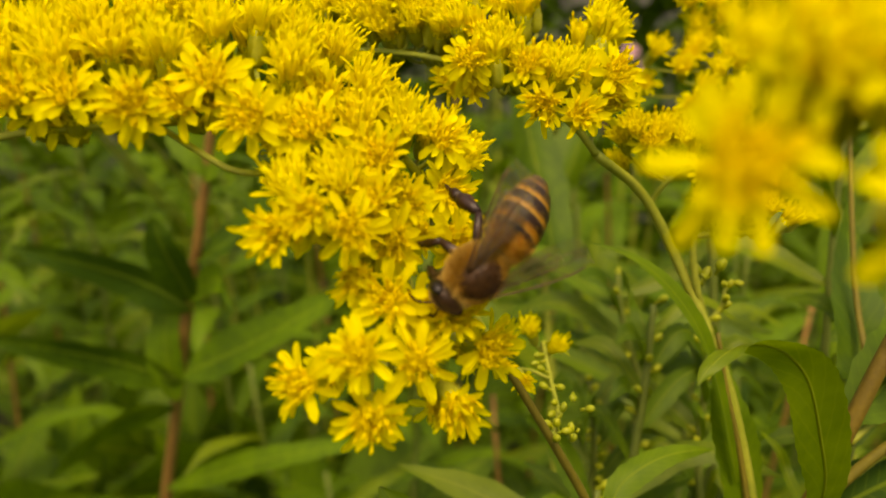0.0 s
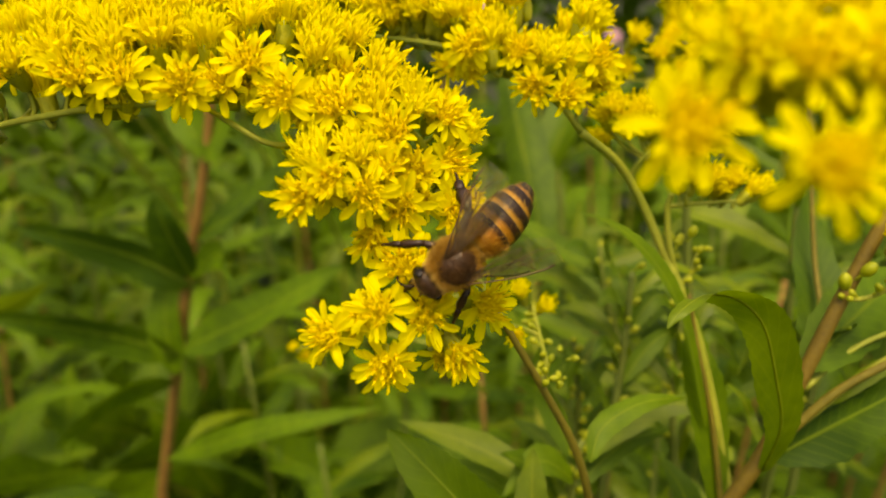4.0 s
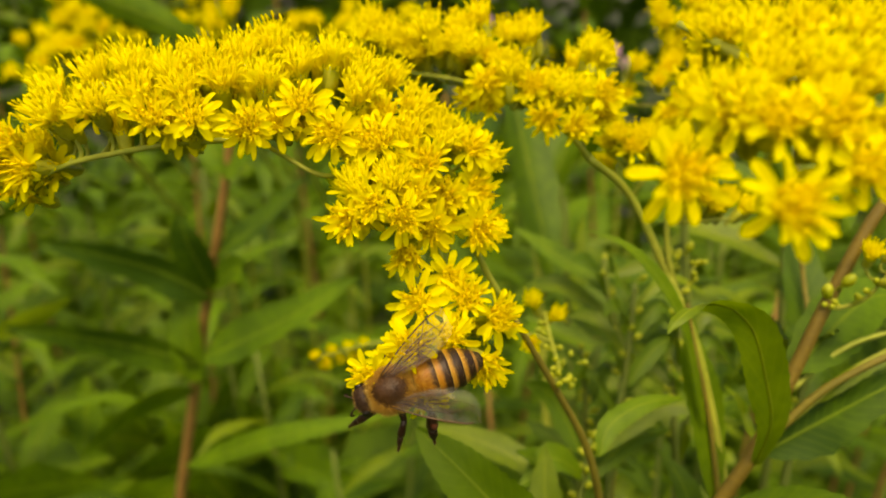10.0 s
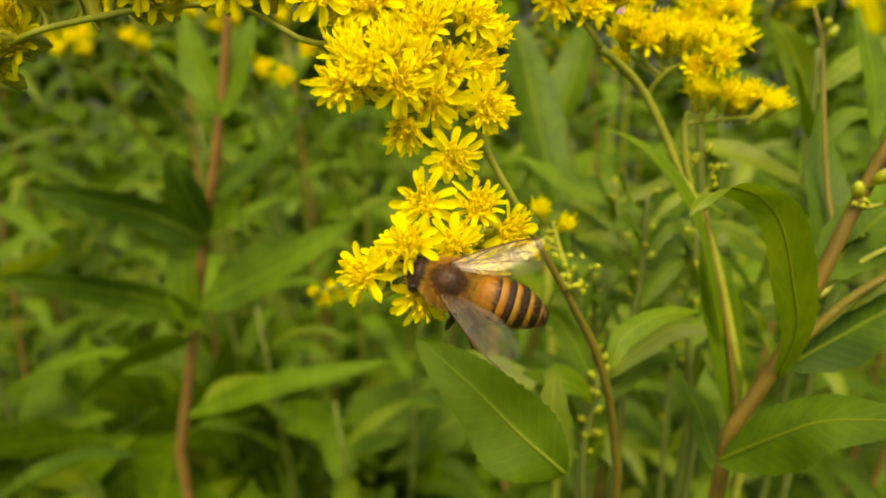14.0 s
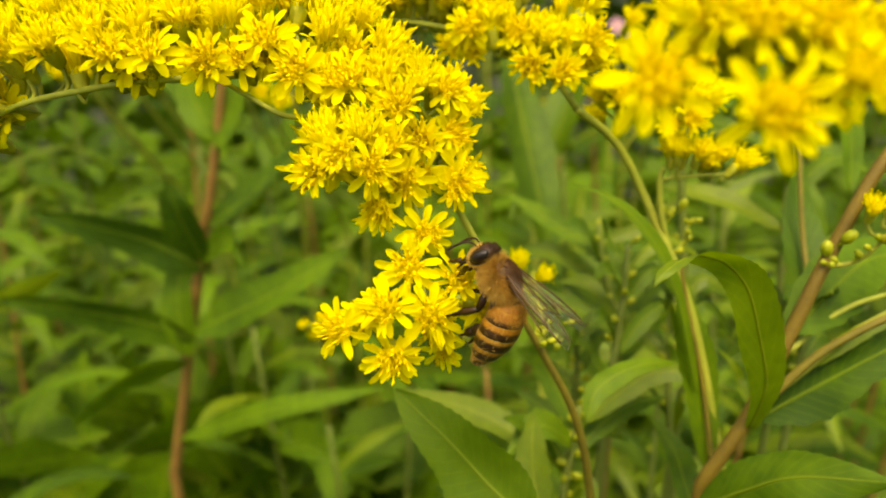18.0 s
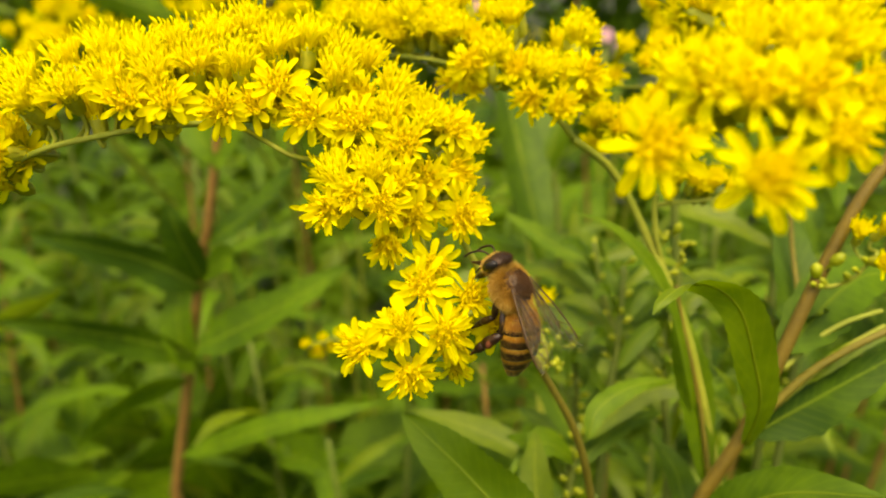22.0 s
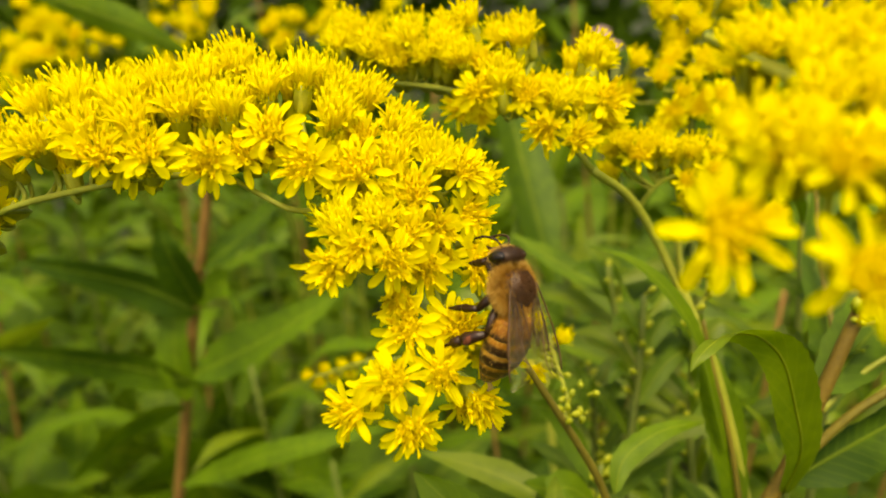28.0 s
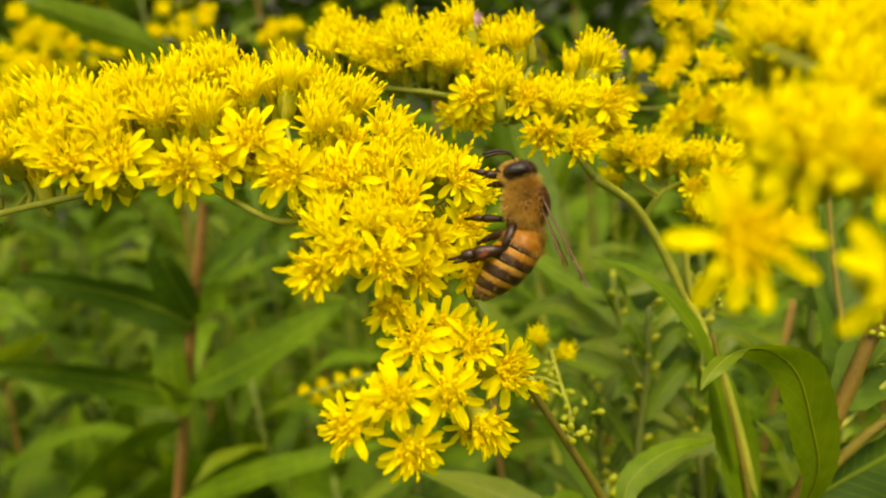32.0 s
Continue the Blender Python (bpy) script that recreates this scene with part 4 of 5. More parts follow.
for a, b, c, width, side in (
    ((-82.6, 240, -12), (-86, 225, 3.8), (-87.8, 220, 14), 11, (1, 0, 0.2)), ((-88.6, 250, -36), (-64, 238, -25), (-31, 230, -7), 16, (0.2, -0.5, -0.8)),
    ((-80, 235, 0.7), (-64, 232, 11), (-49, 230, 26), 11, (0.4, -0.6, -0.6)), ((-101, 270, -79), (-62, 250, -64), (-21, 240, -54), 9, (0, -0.5, -0.85)),
    ((-73, 222, 24), (-67, 220, 40), (-62, 222, 56), 10, (1, -0.2, -0.2)),
    ((-72, 222, 26), (-80, 222, 40), (-84, 222, 58), 11, (1, -0.1, 0.3)), ((-90, 250, -38), (-120, 258, -32), (-170, 268, -26), 15, (0.1, -0.5, 0.85)),
    ((-83, 240, -14), (-106, 245, -4), (-152, 258, 6), 15, (0.2, -0.5, 0.85)), ((-93, 255, -46), (-95, 250, -26), (-93, 250, -4), 12, (1, -0.1, 0.1)),
    ((-84, 241, -11), (-70, 226, -4), (-62, 214, -14), 9, (0.4, -0.5, -0.7)), ((-97, 266, -50), (-112, 250, -52), (-128, 240, -68), 13, (0.2, -0.7, 0.6)),
):
    near_leaf(left, [a, b, c], width, side, LEAF, steps=8)
near_leaf(left, [(-176, 270, -32), (-160, 268, -24), (-142, 264, -15)], 9, (0.2, -0.6, 0.75), PALE_LEAF, "yellowing leaf")
near_leaf(left, [(-136, 246, 96), (-113.2, 240, 85.8), (-96.6, 236, 78.5), (-74, 226, 64)], 11, (0.3, -0.4, 0.85), MID_LEAF, steps=8)
base = Vector((0.02, 0.32, 0.0))
middle = thing("goldenrod_plant", Matrix.Translation(base), "young goldenrod shoot with upright leaves and few open heads", "plant", "goldenrods")
MIDDLE = curve([(25, 233, 31), (27, 234, 5), (30, 239, -31), (34, 250, -97)])
stem_part(middle, MIDDLE, 0.7, 1.3, STEM, "stem", "", base)
for a, b, c, width, side in (
    ((20, 242, 58), (26, 230, 22), (34, 222, -20), 15, (1, -0.5, 0.25)), ((46, 246, 62), (36, 240, 30), (20, 236, 2), 13, (0.9, 0.4, 0.3)), ((74.6, 150, 12), (69.8, 148, 24.7), (63.8, 146, 32.7), 6.5, (0.8, -0.3, 0.5)), ((41, 239, -21), (43, 239, -4), (44, 239, 14), 6, (1, 0, 0)),
    ((110, 224, -33), (111, 224, -1), (110, 227, 25), 13, (1, 0, 0)), ((30, 239, -36), (8, 236, -15), (-9, 239, -21), 10, (0.3, 0.6, 0.7)),
    ((28, 239, -10), (46, 242, 2), (63, 247, -10), 8, (0.3, 0.6, 0.7)), ((31, 242, -50), (52, 239, -39), (75, 242, -47), 11, (0.2, 0.6, 0.7)),
):
    near_leaf(middle, [a, b, c], width, side, MID_LEAF if width > 12 else PALE_LEAF, steps=7, cup=0.4 if width > 12 else 0.25, wave=0.08)
rng = random.Random(61)
TWIG = curve([(10, 176, -38), (0, 166, -26), (-18, 169, -22), (-36, 170, -26)])
stem_part(middle, TWIG, 0.5, 0.3, STEM, "side_branch")
LOOSE = [(-37, 178, -27, -0.3, 0.6), (-33, 178, -25.5, 0, 0.8), (-29, 178, -25, 0.1, 0.9), (-25, 178, -24, 0.1, 0.9), (-35, 180, -28.5, 0, 0.2), (-27, 180, -27, 0, 0.3), (-31, 179, -27.5, -0.1, 0.3)]
spray(middle, LOOSE, rng, TWIG, 0.62, lambda y: False)
for x, y, turn, kind, h in STAND:
    m = pose(x, y, 0, 0, 0, turn) @ Matrix.Scale(1, 4)
    if kind in used:
        ob = copy_thing(KINDS[kind], m)
    else:
        ob = KINDS[kind]
        ob.matrix_basis = m
        used.add(kind)
    ob.scale = (h, h, h)


def foliage(name, label, count, spot, size, mat, rng):
    """Uncounted leaves as one mesh."""
    s = Shape()
    for _ in range(count):
        p = spot()
        d = Vector((rng.gauss(0, 1), rng.gauss(0, 1), rng.gauss(0.3, 0.6))).normalized()
        e = d.cross(Vector((rng.gauss(0, 1), rng.gauss(0, 1), rng.gauss(0, 1)))).normalized()
        ln = size * rng.uniform(0.6, 1.3)
        w, sag = ln * 0.2, Vector((0, 0, -ln * 0.12))
        s.add([p, p + d * ln * 0.45 + e * w, p + d * ln + sag, p + d * ln * 0.45 - e * w], [(0, 1, 2), (0, 2, 3)], None, [(0, 0), (0.5, 1), (1, 0), (0.5, -1)])
    return tagged(new(name, s.mesh(name, mat)), label, "foliage", "", "stuff")


rng = random.Random(91)


def low_spot():
    """Round the camera, dense ahead, thinning and lower outwards."""
    a = rng.gauss(0, 0.75) if rng.random() < 0.75 else rng.uniform(-math.pi, math.pi)
    r = (340 if abs(a) < 1.6 else 700) + 1900 * rng.random() ** 1.4
    x, y = r * math.sin(a), r * math.cos(a)
    top = 800 * (0.75 + 0.5 * noise.noise((x / 500, y / 500, 7)))
    return Vector((x, y, 15 + top * rng.random() ** 0.8))


def hedge_spot():
    a = rng.gauss(0, 0.8) if rng.random() < 0.6 else rng.uniform(-math.pi, math.pi)
    r = 2100 + 500 * noise.noise((2 * math.sin(a), 2 * math.cos(a), 1)) + rng.uniform(0, 700)
    top = 1650 + 500 * noise.noise((3 * math.sin(a), 3 * math.cos(a), 5))
    return Vector((r * math.sin(a), r * math.cos(a), top * rng.random() ** 0.7))


foliage("undergrowth", "low green leaves between the goldenrod stems", 17000, low_spot, 85, LEAF, rng)
foliage("hedge", "uneven dark green hedge beyond the flowers", 20000, hedge_spot, 120, HEDGE, rng)


# ---- farther yellow plumes and pink flowers ----
rng = random.Random(101)
for x, y, z, count in ((-140, 262, 84, 16), (-108, 332, 108, 12), (-66, 332, 104, 10), (-42, 342, 108, 10), (-18, 352, 116, 8), (-200, 420, 130, 14), (120, 330, 112, 12),
                       (-143, 330, 78, 6), (-107, 335, 86, 6), (-74, 330, 62, 4), (-185, 330, 92, 7), (-172, 335, 72, 4)):
    base = near(x + 12, y + 300, z)
    base.z = 0.0
    far = thing("goldenrod_plant", Matrix.Translation(base), "goldenrod with a broad yellow plume farther off", "plant", "goldenrods")
    line = curve([(x, y, z + 10), (x + 2, y + 10, z - 4), (x + 5, y + 60, z - 26), (x + 8, y + 160, z - 60)])
    stem_part(far, line, 0.7, 1.2, STEM, "stem", "", base)
    spray(far, [(x + rng.gauss(0, 9), y + rng.gauss(0, 6), z + rng.gauss(0, 5), rng.uniform(-0.3, 0.3), rng.uniform(0.3, 0.8)) for _ in range(count)], rng, line, 1.6, lambda y: False)
for x, y, z, size in ((160, 700, 197, 0.55), (39, 700, 226, 0.5), (178, 720, 190, 0.4)):
    at = near(x, y, z)
    pink = thing("pink_flower", Matrix.Translation((at.x, at.y, 0)), "pink daisy-like flower on a thin green stem", "flower", "pink flowers")
    top = at.z * 1000
    part("stem", Shape().tube(curve([(0, 0, 0), (6, 4, top * 0.5), (0, 0, top)], 6), [1.6] * 13, 6).mesh("stem", STEM), pink)
    part("disc", Shape().ball((0, 0, 0), (4 * size, 4 * size, 2.5 * size), 6, 10).mesh("disc", DISC), pink, "", Matrix.Translation((0, 0, at.z)))
    for k in range(11):
        rows, uvs = petal_grid(16 * size, 6 * size, 0.2, 0.8)
        part("petal", Shape().sheet(rows, uvs).mesh("petal", PINK), pink, "", Matrix.Translation((0, 0, at.z)) @ pose(0, 0, 0, 50, 0, 0) @ pose(0, 0, 0, 0, -12, k * 32.7))


# ---- the honey bee: y ahead, z out of its back, origin at the waist ----
def lathe(profile, sides=22, flat=0.9, dent=0.0):
    """Rings at (y, radius, z of the centre)."""
    verts, faces = [], []
    for y, r, z in profile:
        for k in range(sides):
            a = 2 * math.pi * k / sides
            verts.append((r * math.cos(a), y, z + flat * r * math.sin(a)))
    for i in range(len(profile) - 1):
        for k in range(sides):
            j = (k + 1) % sides
            faces.append((i * sides + k, i * sides + j, (i + 1) * sides + j, (i + 1) * sides + k))
    faces += [tuple(range(sides))[::-1], tuple((len(profile) - 1) * sides + k for k in range(sides))]
    return Shape().add(verts, faces)


def fur(centre, radii, count, length, rng, keep=lambda d: True, sweep=(0, -0.5, 0), width=0.05):
    """Fine hairs that stand out of an ellipsoid."""
    s, done = Shape(), 0
    while done < count:
        d = Vector((rng.gauss(0, 1), rng.gauss(0, 1), rng.gauss(0, 1))).normalized()
        if not keep(d):
            continue
        done += 1
        p = Vector((centre[0] + radii[0] * d.x, centre[1] + radii[1] * d.y, centre[2] + radii[2] * d.z))
        w = (d + Vector(sweep) * rng.uniform(0.4, 1.2) + Vector((rng.gauss(0, 0.25), rng.gauss(0, 0.25), rng.gauss(0, 0.25)))).normalized()
        e = w.cross(Vector((rng.gauss(0, 1), rng.gauss(0, 1), rng.gauss(0, 1)))).normalized() * width
        ln = length * rng.uniform(0.6, 1.2)
        bend = d * -0.1 * ln
        s.add([p - e, p + e, p + w * ln * 0.6 + e * 0.6, p + w * ln + bend, p + w * ln * 0.6 - e * 0.6], [(0, 1, 2, 4), (4, 2, 3)])
    return s


def wing_shape(length, width, tip):
    rows, uvs = [], []
    for i in range(13):
        u = i / 12
        lead = width * (0.10 + 0.10 * math.sin(u * math.pi))
        trail = -width * (0.08 + 0.82 * math.sin(min(1, u ** 0.9) ** 1.4 * math.pi * tip) ** 0.8) if 0 < u < 1 else -width * 0.06
        end = 1 if u < 0.85 else math.sqrt(max(0.02, 1 - ((u - 0.85) / 0.152) ** 2))
        mid = (lead + trail) / 2
        rows.append([(length * u, mid + end * (lead - mid) * (1 - k / 3), 0.18 * math.sin(k * 1.3 + u * 4) * u) for k in range(7)])
        uvs.append([(u, k / 3 - 1) for k in range(7)])
    return Shape().sheet(rows, uvs), rows


def wing(parent, length, width, tip, mirror, m, name):
    shape, rows = wing_shape(length, width, tip)
    lines = [[rows[i][0] for i in range(12)], [rows[i][2] for i in range(10)], [rows[i][3] for i in range(0, 9)], [rows[i][5] for i in range(0, 8)],
             [rows[9][0], rows[8][1], rows[7][2], rows[7][3]], [rows[5][2], rows[6][3], rows[6][4], rows[7][5]], [rows[6][3], rows[9][4], rows[11][4]], [rows[9][2], rows[10][3], rows[11][3]]]
    veins = Shape()
    for n, line in enumerate(lines):
        veins.tube([Vector(p) + Vector((0, 0, 0.02)) for p in line], [0.085 if n == 0 else 0.042] * len(line), 5)
    if mirror:
        for s in (shape, veins):
            s.v = [(-x, y, z) for x, y, z in s.v]
            s.f = [f[::-1] for f in s.f]
    ob = part(name, shape.mesh(name, WING), parent, "clear amber wing with brown veins", m)
    part("vein_net", veins.mesh("vein_net", VEIN), ob)
    return ob


def leg(parent, side, length, hind):
    """Thigh, shin and foot from the hip at the origin to the toe at z = length, with the knee towards x; the hind shin is a broad flat basket."""
    bow = 0.26 * length if hind else 0.22 * length
    root, knee, ankle, toe = Vector((0, 0, 0)), Vector((bow, 0, 0.34 * length)), Vector((0.42 * bow, 0, 0.68 * length)), Vector((0, 0, length))
    line = [root, root.lerp(knee, 0.5) + Vector((0.08, 0, 0)), knee]
    o = part("leg", Shape().tube(line, [0.36, 0.48, 0.34], 9).mesh("leg", LEG), parent)
    wide = 0.72 if hind else 0.46
    part("shin", Shape().tube([knee, knee.lerp(ankle, 0.35), knee.lerp(ankle, 0.8), ankle], [0.32, wide * 0.78, wide, wide * 0.75], 10).mesh("shin", LEG), o)
    pad = 0.56 if hind else 0.34
    foot = [ankle, ankle.lerp(toe, 0.1), ankle.lerp(toe, 0.45), ankle.lerp(toe, 0.5), ankle.lerp(toe, 0.62), ankle.lerp(toe, 0.65), ankle.lerp(toe, 0.8), toe]
    part("foot", Shape().tube(foot, [pad * 0.75, pad, pad * 0.9, 0.22, 0.22, 0.17, 0.18, 0.1], 8).mesh("foot", LEG), o)
    rng = random.Random(int(100 * length) + side)
    hair = Shape()
    for a, b, n in ((root, knee, 40), (knee, ankle, 90), (ankle, toe, 50)):
        for _ in range(n):
            p = a.lerp(b, rng.random())
            d = Vector((rng.gauss(0, 1), rng.gauss(0, 1), rng.gauss(0, 1))).normalized()
            e = d.cross(b - a).normalized() * 0.022
            hair.add([p - e, p + e, p + d * (0.8 if hind else 0.6) + (b - a) * 0.08], [(0, 1, 2)])
    part("leg_hair", hair.mesh("leg_hair", DARK_FUZZ), o)
    if hind:
        part("pollen_load", Shape().ball(knee.lerp(ankle, 0.7) + Vector((0.25, 0.2, 0)), (0.45, 0.5, 0.75), 7, 9).mesh("pollen_load", POLLEN), o)
    return o


HIPS = [(0.9, 3.5, -1.2), (1.0, 2.2, -1.4), (1.0, 1.0, -1.3)]
REACH = [5.4, 6.2, 7.4]


def honey_bee():
    b = thing("honey_bee", Matrix(), "honey bee with golden fur and amber-banded abdomen", "bee")
    rng = random.Random(3)
    thorax = part("thorax", Shape().ball((0, 2.35, 0.15), (1.95, 2.25, 1.85), 14, 20).mesh("thorax", SHIELD), b, "brown thorax ringed with golden-brown fur")
    part("fur", fur((0, 2.35, 0.15), (1.93, 2.2, 1.83), 3600, 0.24, rng, lambda d: rng.random() < (d.z - 0.3) * 1.6, width=0.02).mesh("fur", DARK_FUZZ), thorax, "short dark fur")
    part("fur", fur((0, 2.35, 0.12), (1.93, 2.2, 1.82), 3000, 0.65, rng, lambda d: 0.1 < d.z < 0.85 and rng.random() < 0.85 - 1.15 * d.z, width=0.022).mesh("fur", FUZZ), thorax)
    part("fur", fur((0, 2.35, 0.1), (1.93, 2.2, 1.8), 6500, 1.0, rng, lambda d: d.z < 0.3, width=0.022).mesh("fur", FUZZ), thorax)
    part("fur", fur((0, 2.35, 0.05), (1.95, 2.24, 1.8), 4600, 1.15, rng, lambda d: d.z < 0.1 or (abs(d.y) > 0.8 and d.z < 0.5), width=0.022).mesh("fur", PALE_FUZZ), thorax, "pale yellow fringe")
    skull = part("head", Shape().ball((0, 5.42, -0.55), (1.86, 1.02, 1.72), 12, 18, lambda d: Vector((d.x * (0.72 + 0.28 * min(1, (d.z + 1) * 0.8)), d.y, d.z))).mesh("head", SHELL), b, "dark triangular head")
    part("fur", fur((0, 5.35, -0.5), (1.55, 1.0, 1.68), 1700, 0.5, rng, lambda d: abs(d.x) < 0.65 and d.z < 0.15, (0, 0.3, 0), 0.02).mesh("fur", PALE_FUZZ), skull)
    part("fur", fur((0, 5.35, -0.5), (1.55, 1.0, 1.68), 700, 0.4, rng, lambda d: abs(d.x) < 0.7 and d.z > 0.1, (0, 0.3, 0), 0.02).mesh("fur", DARK_FUZZ), skull)
    for side in (-1, 1):
        part("compound_eye", Shape().ball((side * 1.42, 5.5, -0.40), (0.50, 0.60, 1.08), 12, 14).mesh("compound_eye", EYE_MAT), skull, "glossy black eye")
        bend = [(side * 0.35, 6.3, -0.6), (side * 0.7, 6.9, -0.7), (side * 1.0, 7.35, -1.1), (side * 1.15, 7.6, -2.2), (side * 1.2, 7.5, -3.4)]
        part("antenna", Shape().tube(curve(bend, 4), [0.10] * 7 + [0.13] * 10, 7).mesh("antenna", SHELL), skull)
        part("mandible", Shape().tube([(side * 0.55, 5.6, -1.8), (side * 0.45, 5.8, -2.3), (side * 0.1, 5.85, -2.6)], [0.3, 0.25, 0.1], 7).mesh("mandible", LEG), skull)
    part("tongue", Shape().tube([(0, 5.5, -1.9), (0, 5.6, -3.0), (0, 5.3, -4.0)], [0.28, 0.16, 0.07], 7).mesh("tongue", LEG), skull)
    edge = [(0.25, 0.55, 0.05), (-0.15, 1.15, 0.05), (-0.8, 1.88, 0.0), (-2.3, 2.25, -0.1), (-3.85, 2.30, -0.3), (-5.4, 2.08, -0.6), (-6.9, 1.5, -1.0), (-8.1, 0.8, -1.45)]
    abdomen = part("abdomen", lathe([(y, r * 0.93, z) for y, r, z in edge] + [(-8.55, 0.15, -1.65)]).mesh("abdomen", SHELL), b, "tapered abdomen with amber and black bands")
    for n in range(1, 7):
        (y0, r0, z0), (y1, r1, z1) = edge[n], edge[n + 1]
        prof = []
        for q in range(7):
            u = q / 6
            y = (y0 - y1) * -u * 1.12
            prof.append((y, (r0 + (r1 - r0) * u) * (1 + 0.035 * math.sin(u * math.pi * 0.9) + 0.02 * u), (z1 - z0) * u))
        part("tergite", lathe(prof).mesh("tergite", (BAND_A, BAND_A, BAND_AB, BAND_B, BAND_B, BAND_C)[n - 1]), abdomen, "", pose(0, y0 * UNIT, z0 * UNIT))
        hair = Shape()
        for _ in range(220):
            a, u = rng.uniform(0, 6.283), rng.uniform(0, 0.9)
            r, y, z = (r0 + (r1 - r0) * u) * 1.03, y0 + (y1 - y0) * u, z0 + (z1 - z0) * u
            p = Vector((r * math.cos(a), y, z + 0.9 * r * math.sin(a)))
            d = Vector((math.cos(a), -1.6, math.sin(a))).normalized()
            e = Vector((-math.sin(a), 0, math.cos(a))) * 0.013
            hair.add([p - e, p + e, p + d * rng.uniform(0.2, 0.4)], [(0, 1, 2)])
        part("fur", hair.mesh("fur", PALE_FUZZ), abdomen)
    part("fur", fur((0, -0.3, 0.1), (1.5, 0.7, 1.35), 900, 0.55, rng, width=0.022).mesh("fur", FUZZ), abdomen)
    part("fur", fur((0, -1.6, 0.0), (2.24, 1.4, 2.0), 1000, 0.6, rng, lambda d: d.y > -0.75, (0, -1.1, 0), 0.018).mesh("fur", FUZZ), abdomen, "thin golden down")
    wings, legs = [], []
    for side in (1, -1):
        wings.append((side, 0, wing(b, 9.7, 3.2, 0.80, side < 0, pose(side * 0.0014, 0.0026, 0.0014), "forewing")))
        wings.append((side, 1, wing(b, 6.4, 2.1, 0.78, side < 0, pose(side * 0.0014, 0.0016, 0.0012), "hindwing")))
        legs += [(side, n, leg(b, side, REACH[n], n == 2)) for n in range(3)]
    return b, wings, abdomen, legs


UNIT = 0.00099
bee, bee_wings, bee_abdomen, bee_legs = honey_bee()
UNIT = 0.001


# ---- what moves ----
# the bee: seconds, place in millimetres, heading in the upright plane, tilt towards the eye, roll
BEE = [
    (0, 3.59, 62.0, 0.78, -138, 0, 32),
    (1, 2.16, 62.0, -0.62, -146, 0, 28),
    (1.5, 2.99, 62.0, -1.05, -124, 0, 25),
    (2, 1.40, 61.0, -1.60, -138, 0, 25),
    (3, 1.46, 60.0, -2.11, -142, 0, 22),
    (5.5, 1.02, 60.0, -4.13, -132, 0, 25),
    (6, 0.15, 60.0, -5.63, -113, 0, 25),
    (6.5, -2.26, 58.0, -5.78, -152, 0, -15),
    (7, -1.48, 58.0, -5.63, -184, 0, -30),
    (8, -3.45, 58.0, -6.40, -183, 0, -32),
    (9, -6.04, 57.0, -5.49, -158, 0, -45),
    (10, -8.14, 59.0, -14.70, -161, 0, -10),
    (11, -10.09, 58.0, -15.82, -156, 0, 5),
    (12, -7.41, 58.0, -16.35, -116, 0, 5),
    (12.5, -6.95, 58.0, -16.93, -135, 0, 5),
    (13, -5.18, 59.0, -17.91, -142, 0, 14),
    (13.5, -4.21, 59.0, -17.84, -169, 0, 5),
    (14.5, -0.25, 60.0, -17.14, -225, 0, -35),
    (15.5, 0.66, 61.0, -13.74, -275, 0, -62),
    (16, 1.79, 61.0, -13.76, -260, 0, -65),
    (17, 5.37, 61.0, -11.75, -249, 0, -70),
    (18, 5.22, 61.0, -11.56, -243, 0, -64),
    (19, 4.78, 61.0, -9.92, -240, 0, -56),
    (20, 4.49, 61.0, -9.57, -248, 0, -66),
    (21, 4.50, 61.0, -9.07, -233, 0, -62),
    (22, 5.55, 61.0, -9.00, -247, 0, -46),
    (23, 3.72, 61.0, -7.80, -232, 0, -32),
    (24, -1.98, 60.0, -6.17, -229, 0, -20),
    (24.5, 0.70, 60.0, -5.82, -248, 0, -34),
    (25, 1.10, 60.0, -4.07, -253, 0, -34),
    (26, 1.45, 60.0, -4.14, -252, 0, -36),
    (26.5, 1.99, 60.0, -3.75, -262, 0, -38),
    (28.5, 3.15, 61.0, -2.10, -270, 0, -40),
    (29, 3.59, 61.0, -0.33, -280, 0, -42),
    (30, 3.39, 61.0, -0.16, -265, 0, -38),
    (31, 5.72, 63.0, 2.08, -265, 0, -72),
    (32, 5.23, 64.0, 6.15, -264, 0, -80),
]
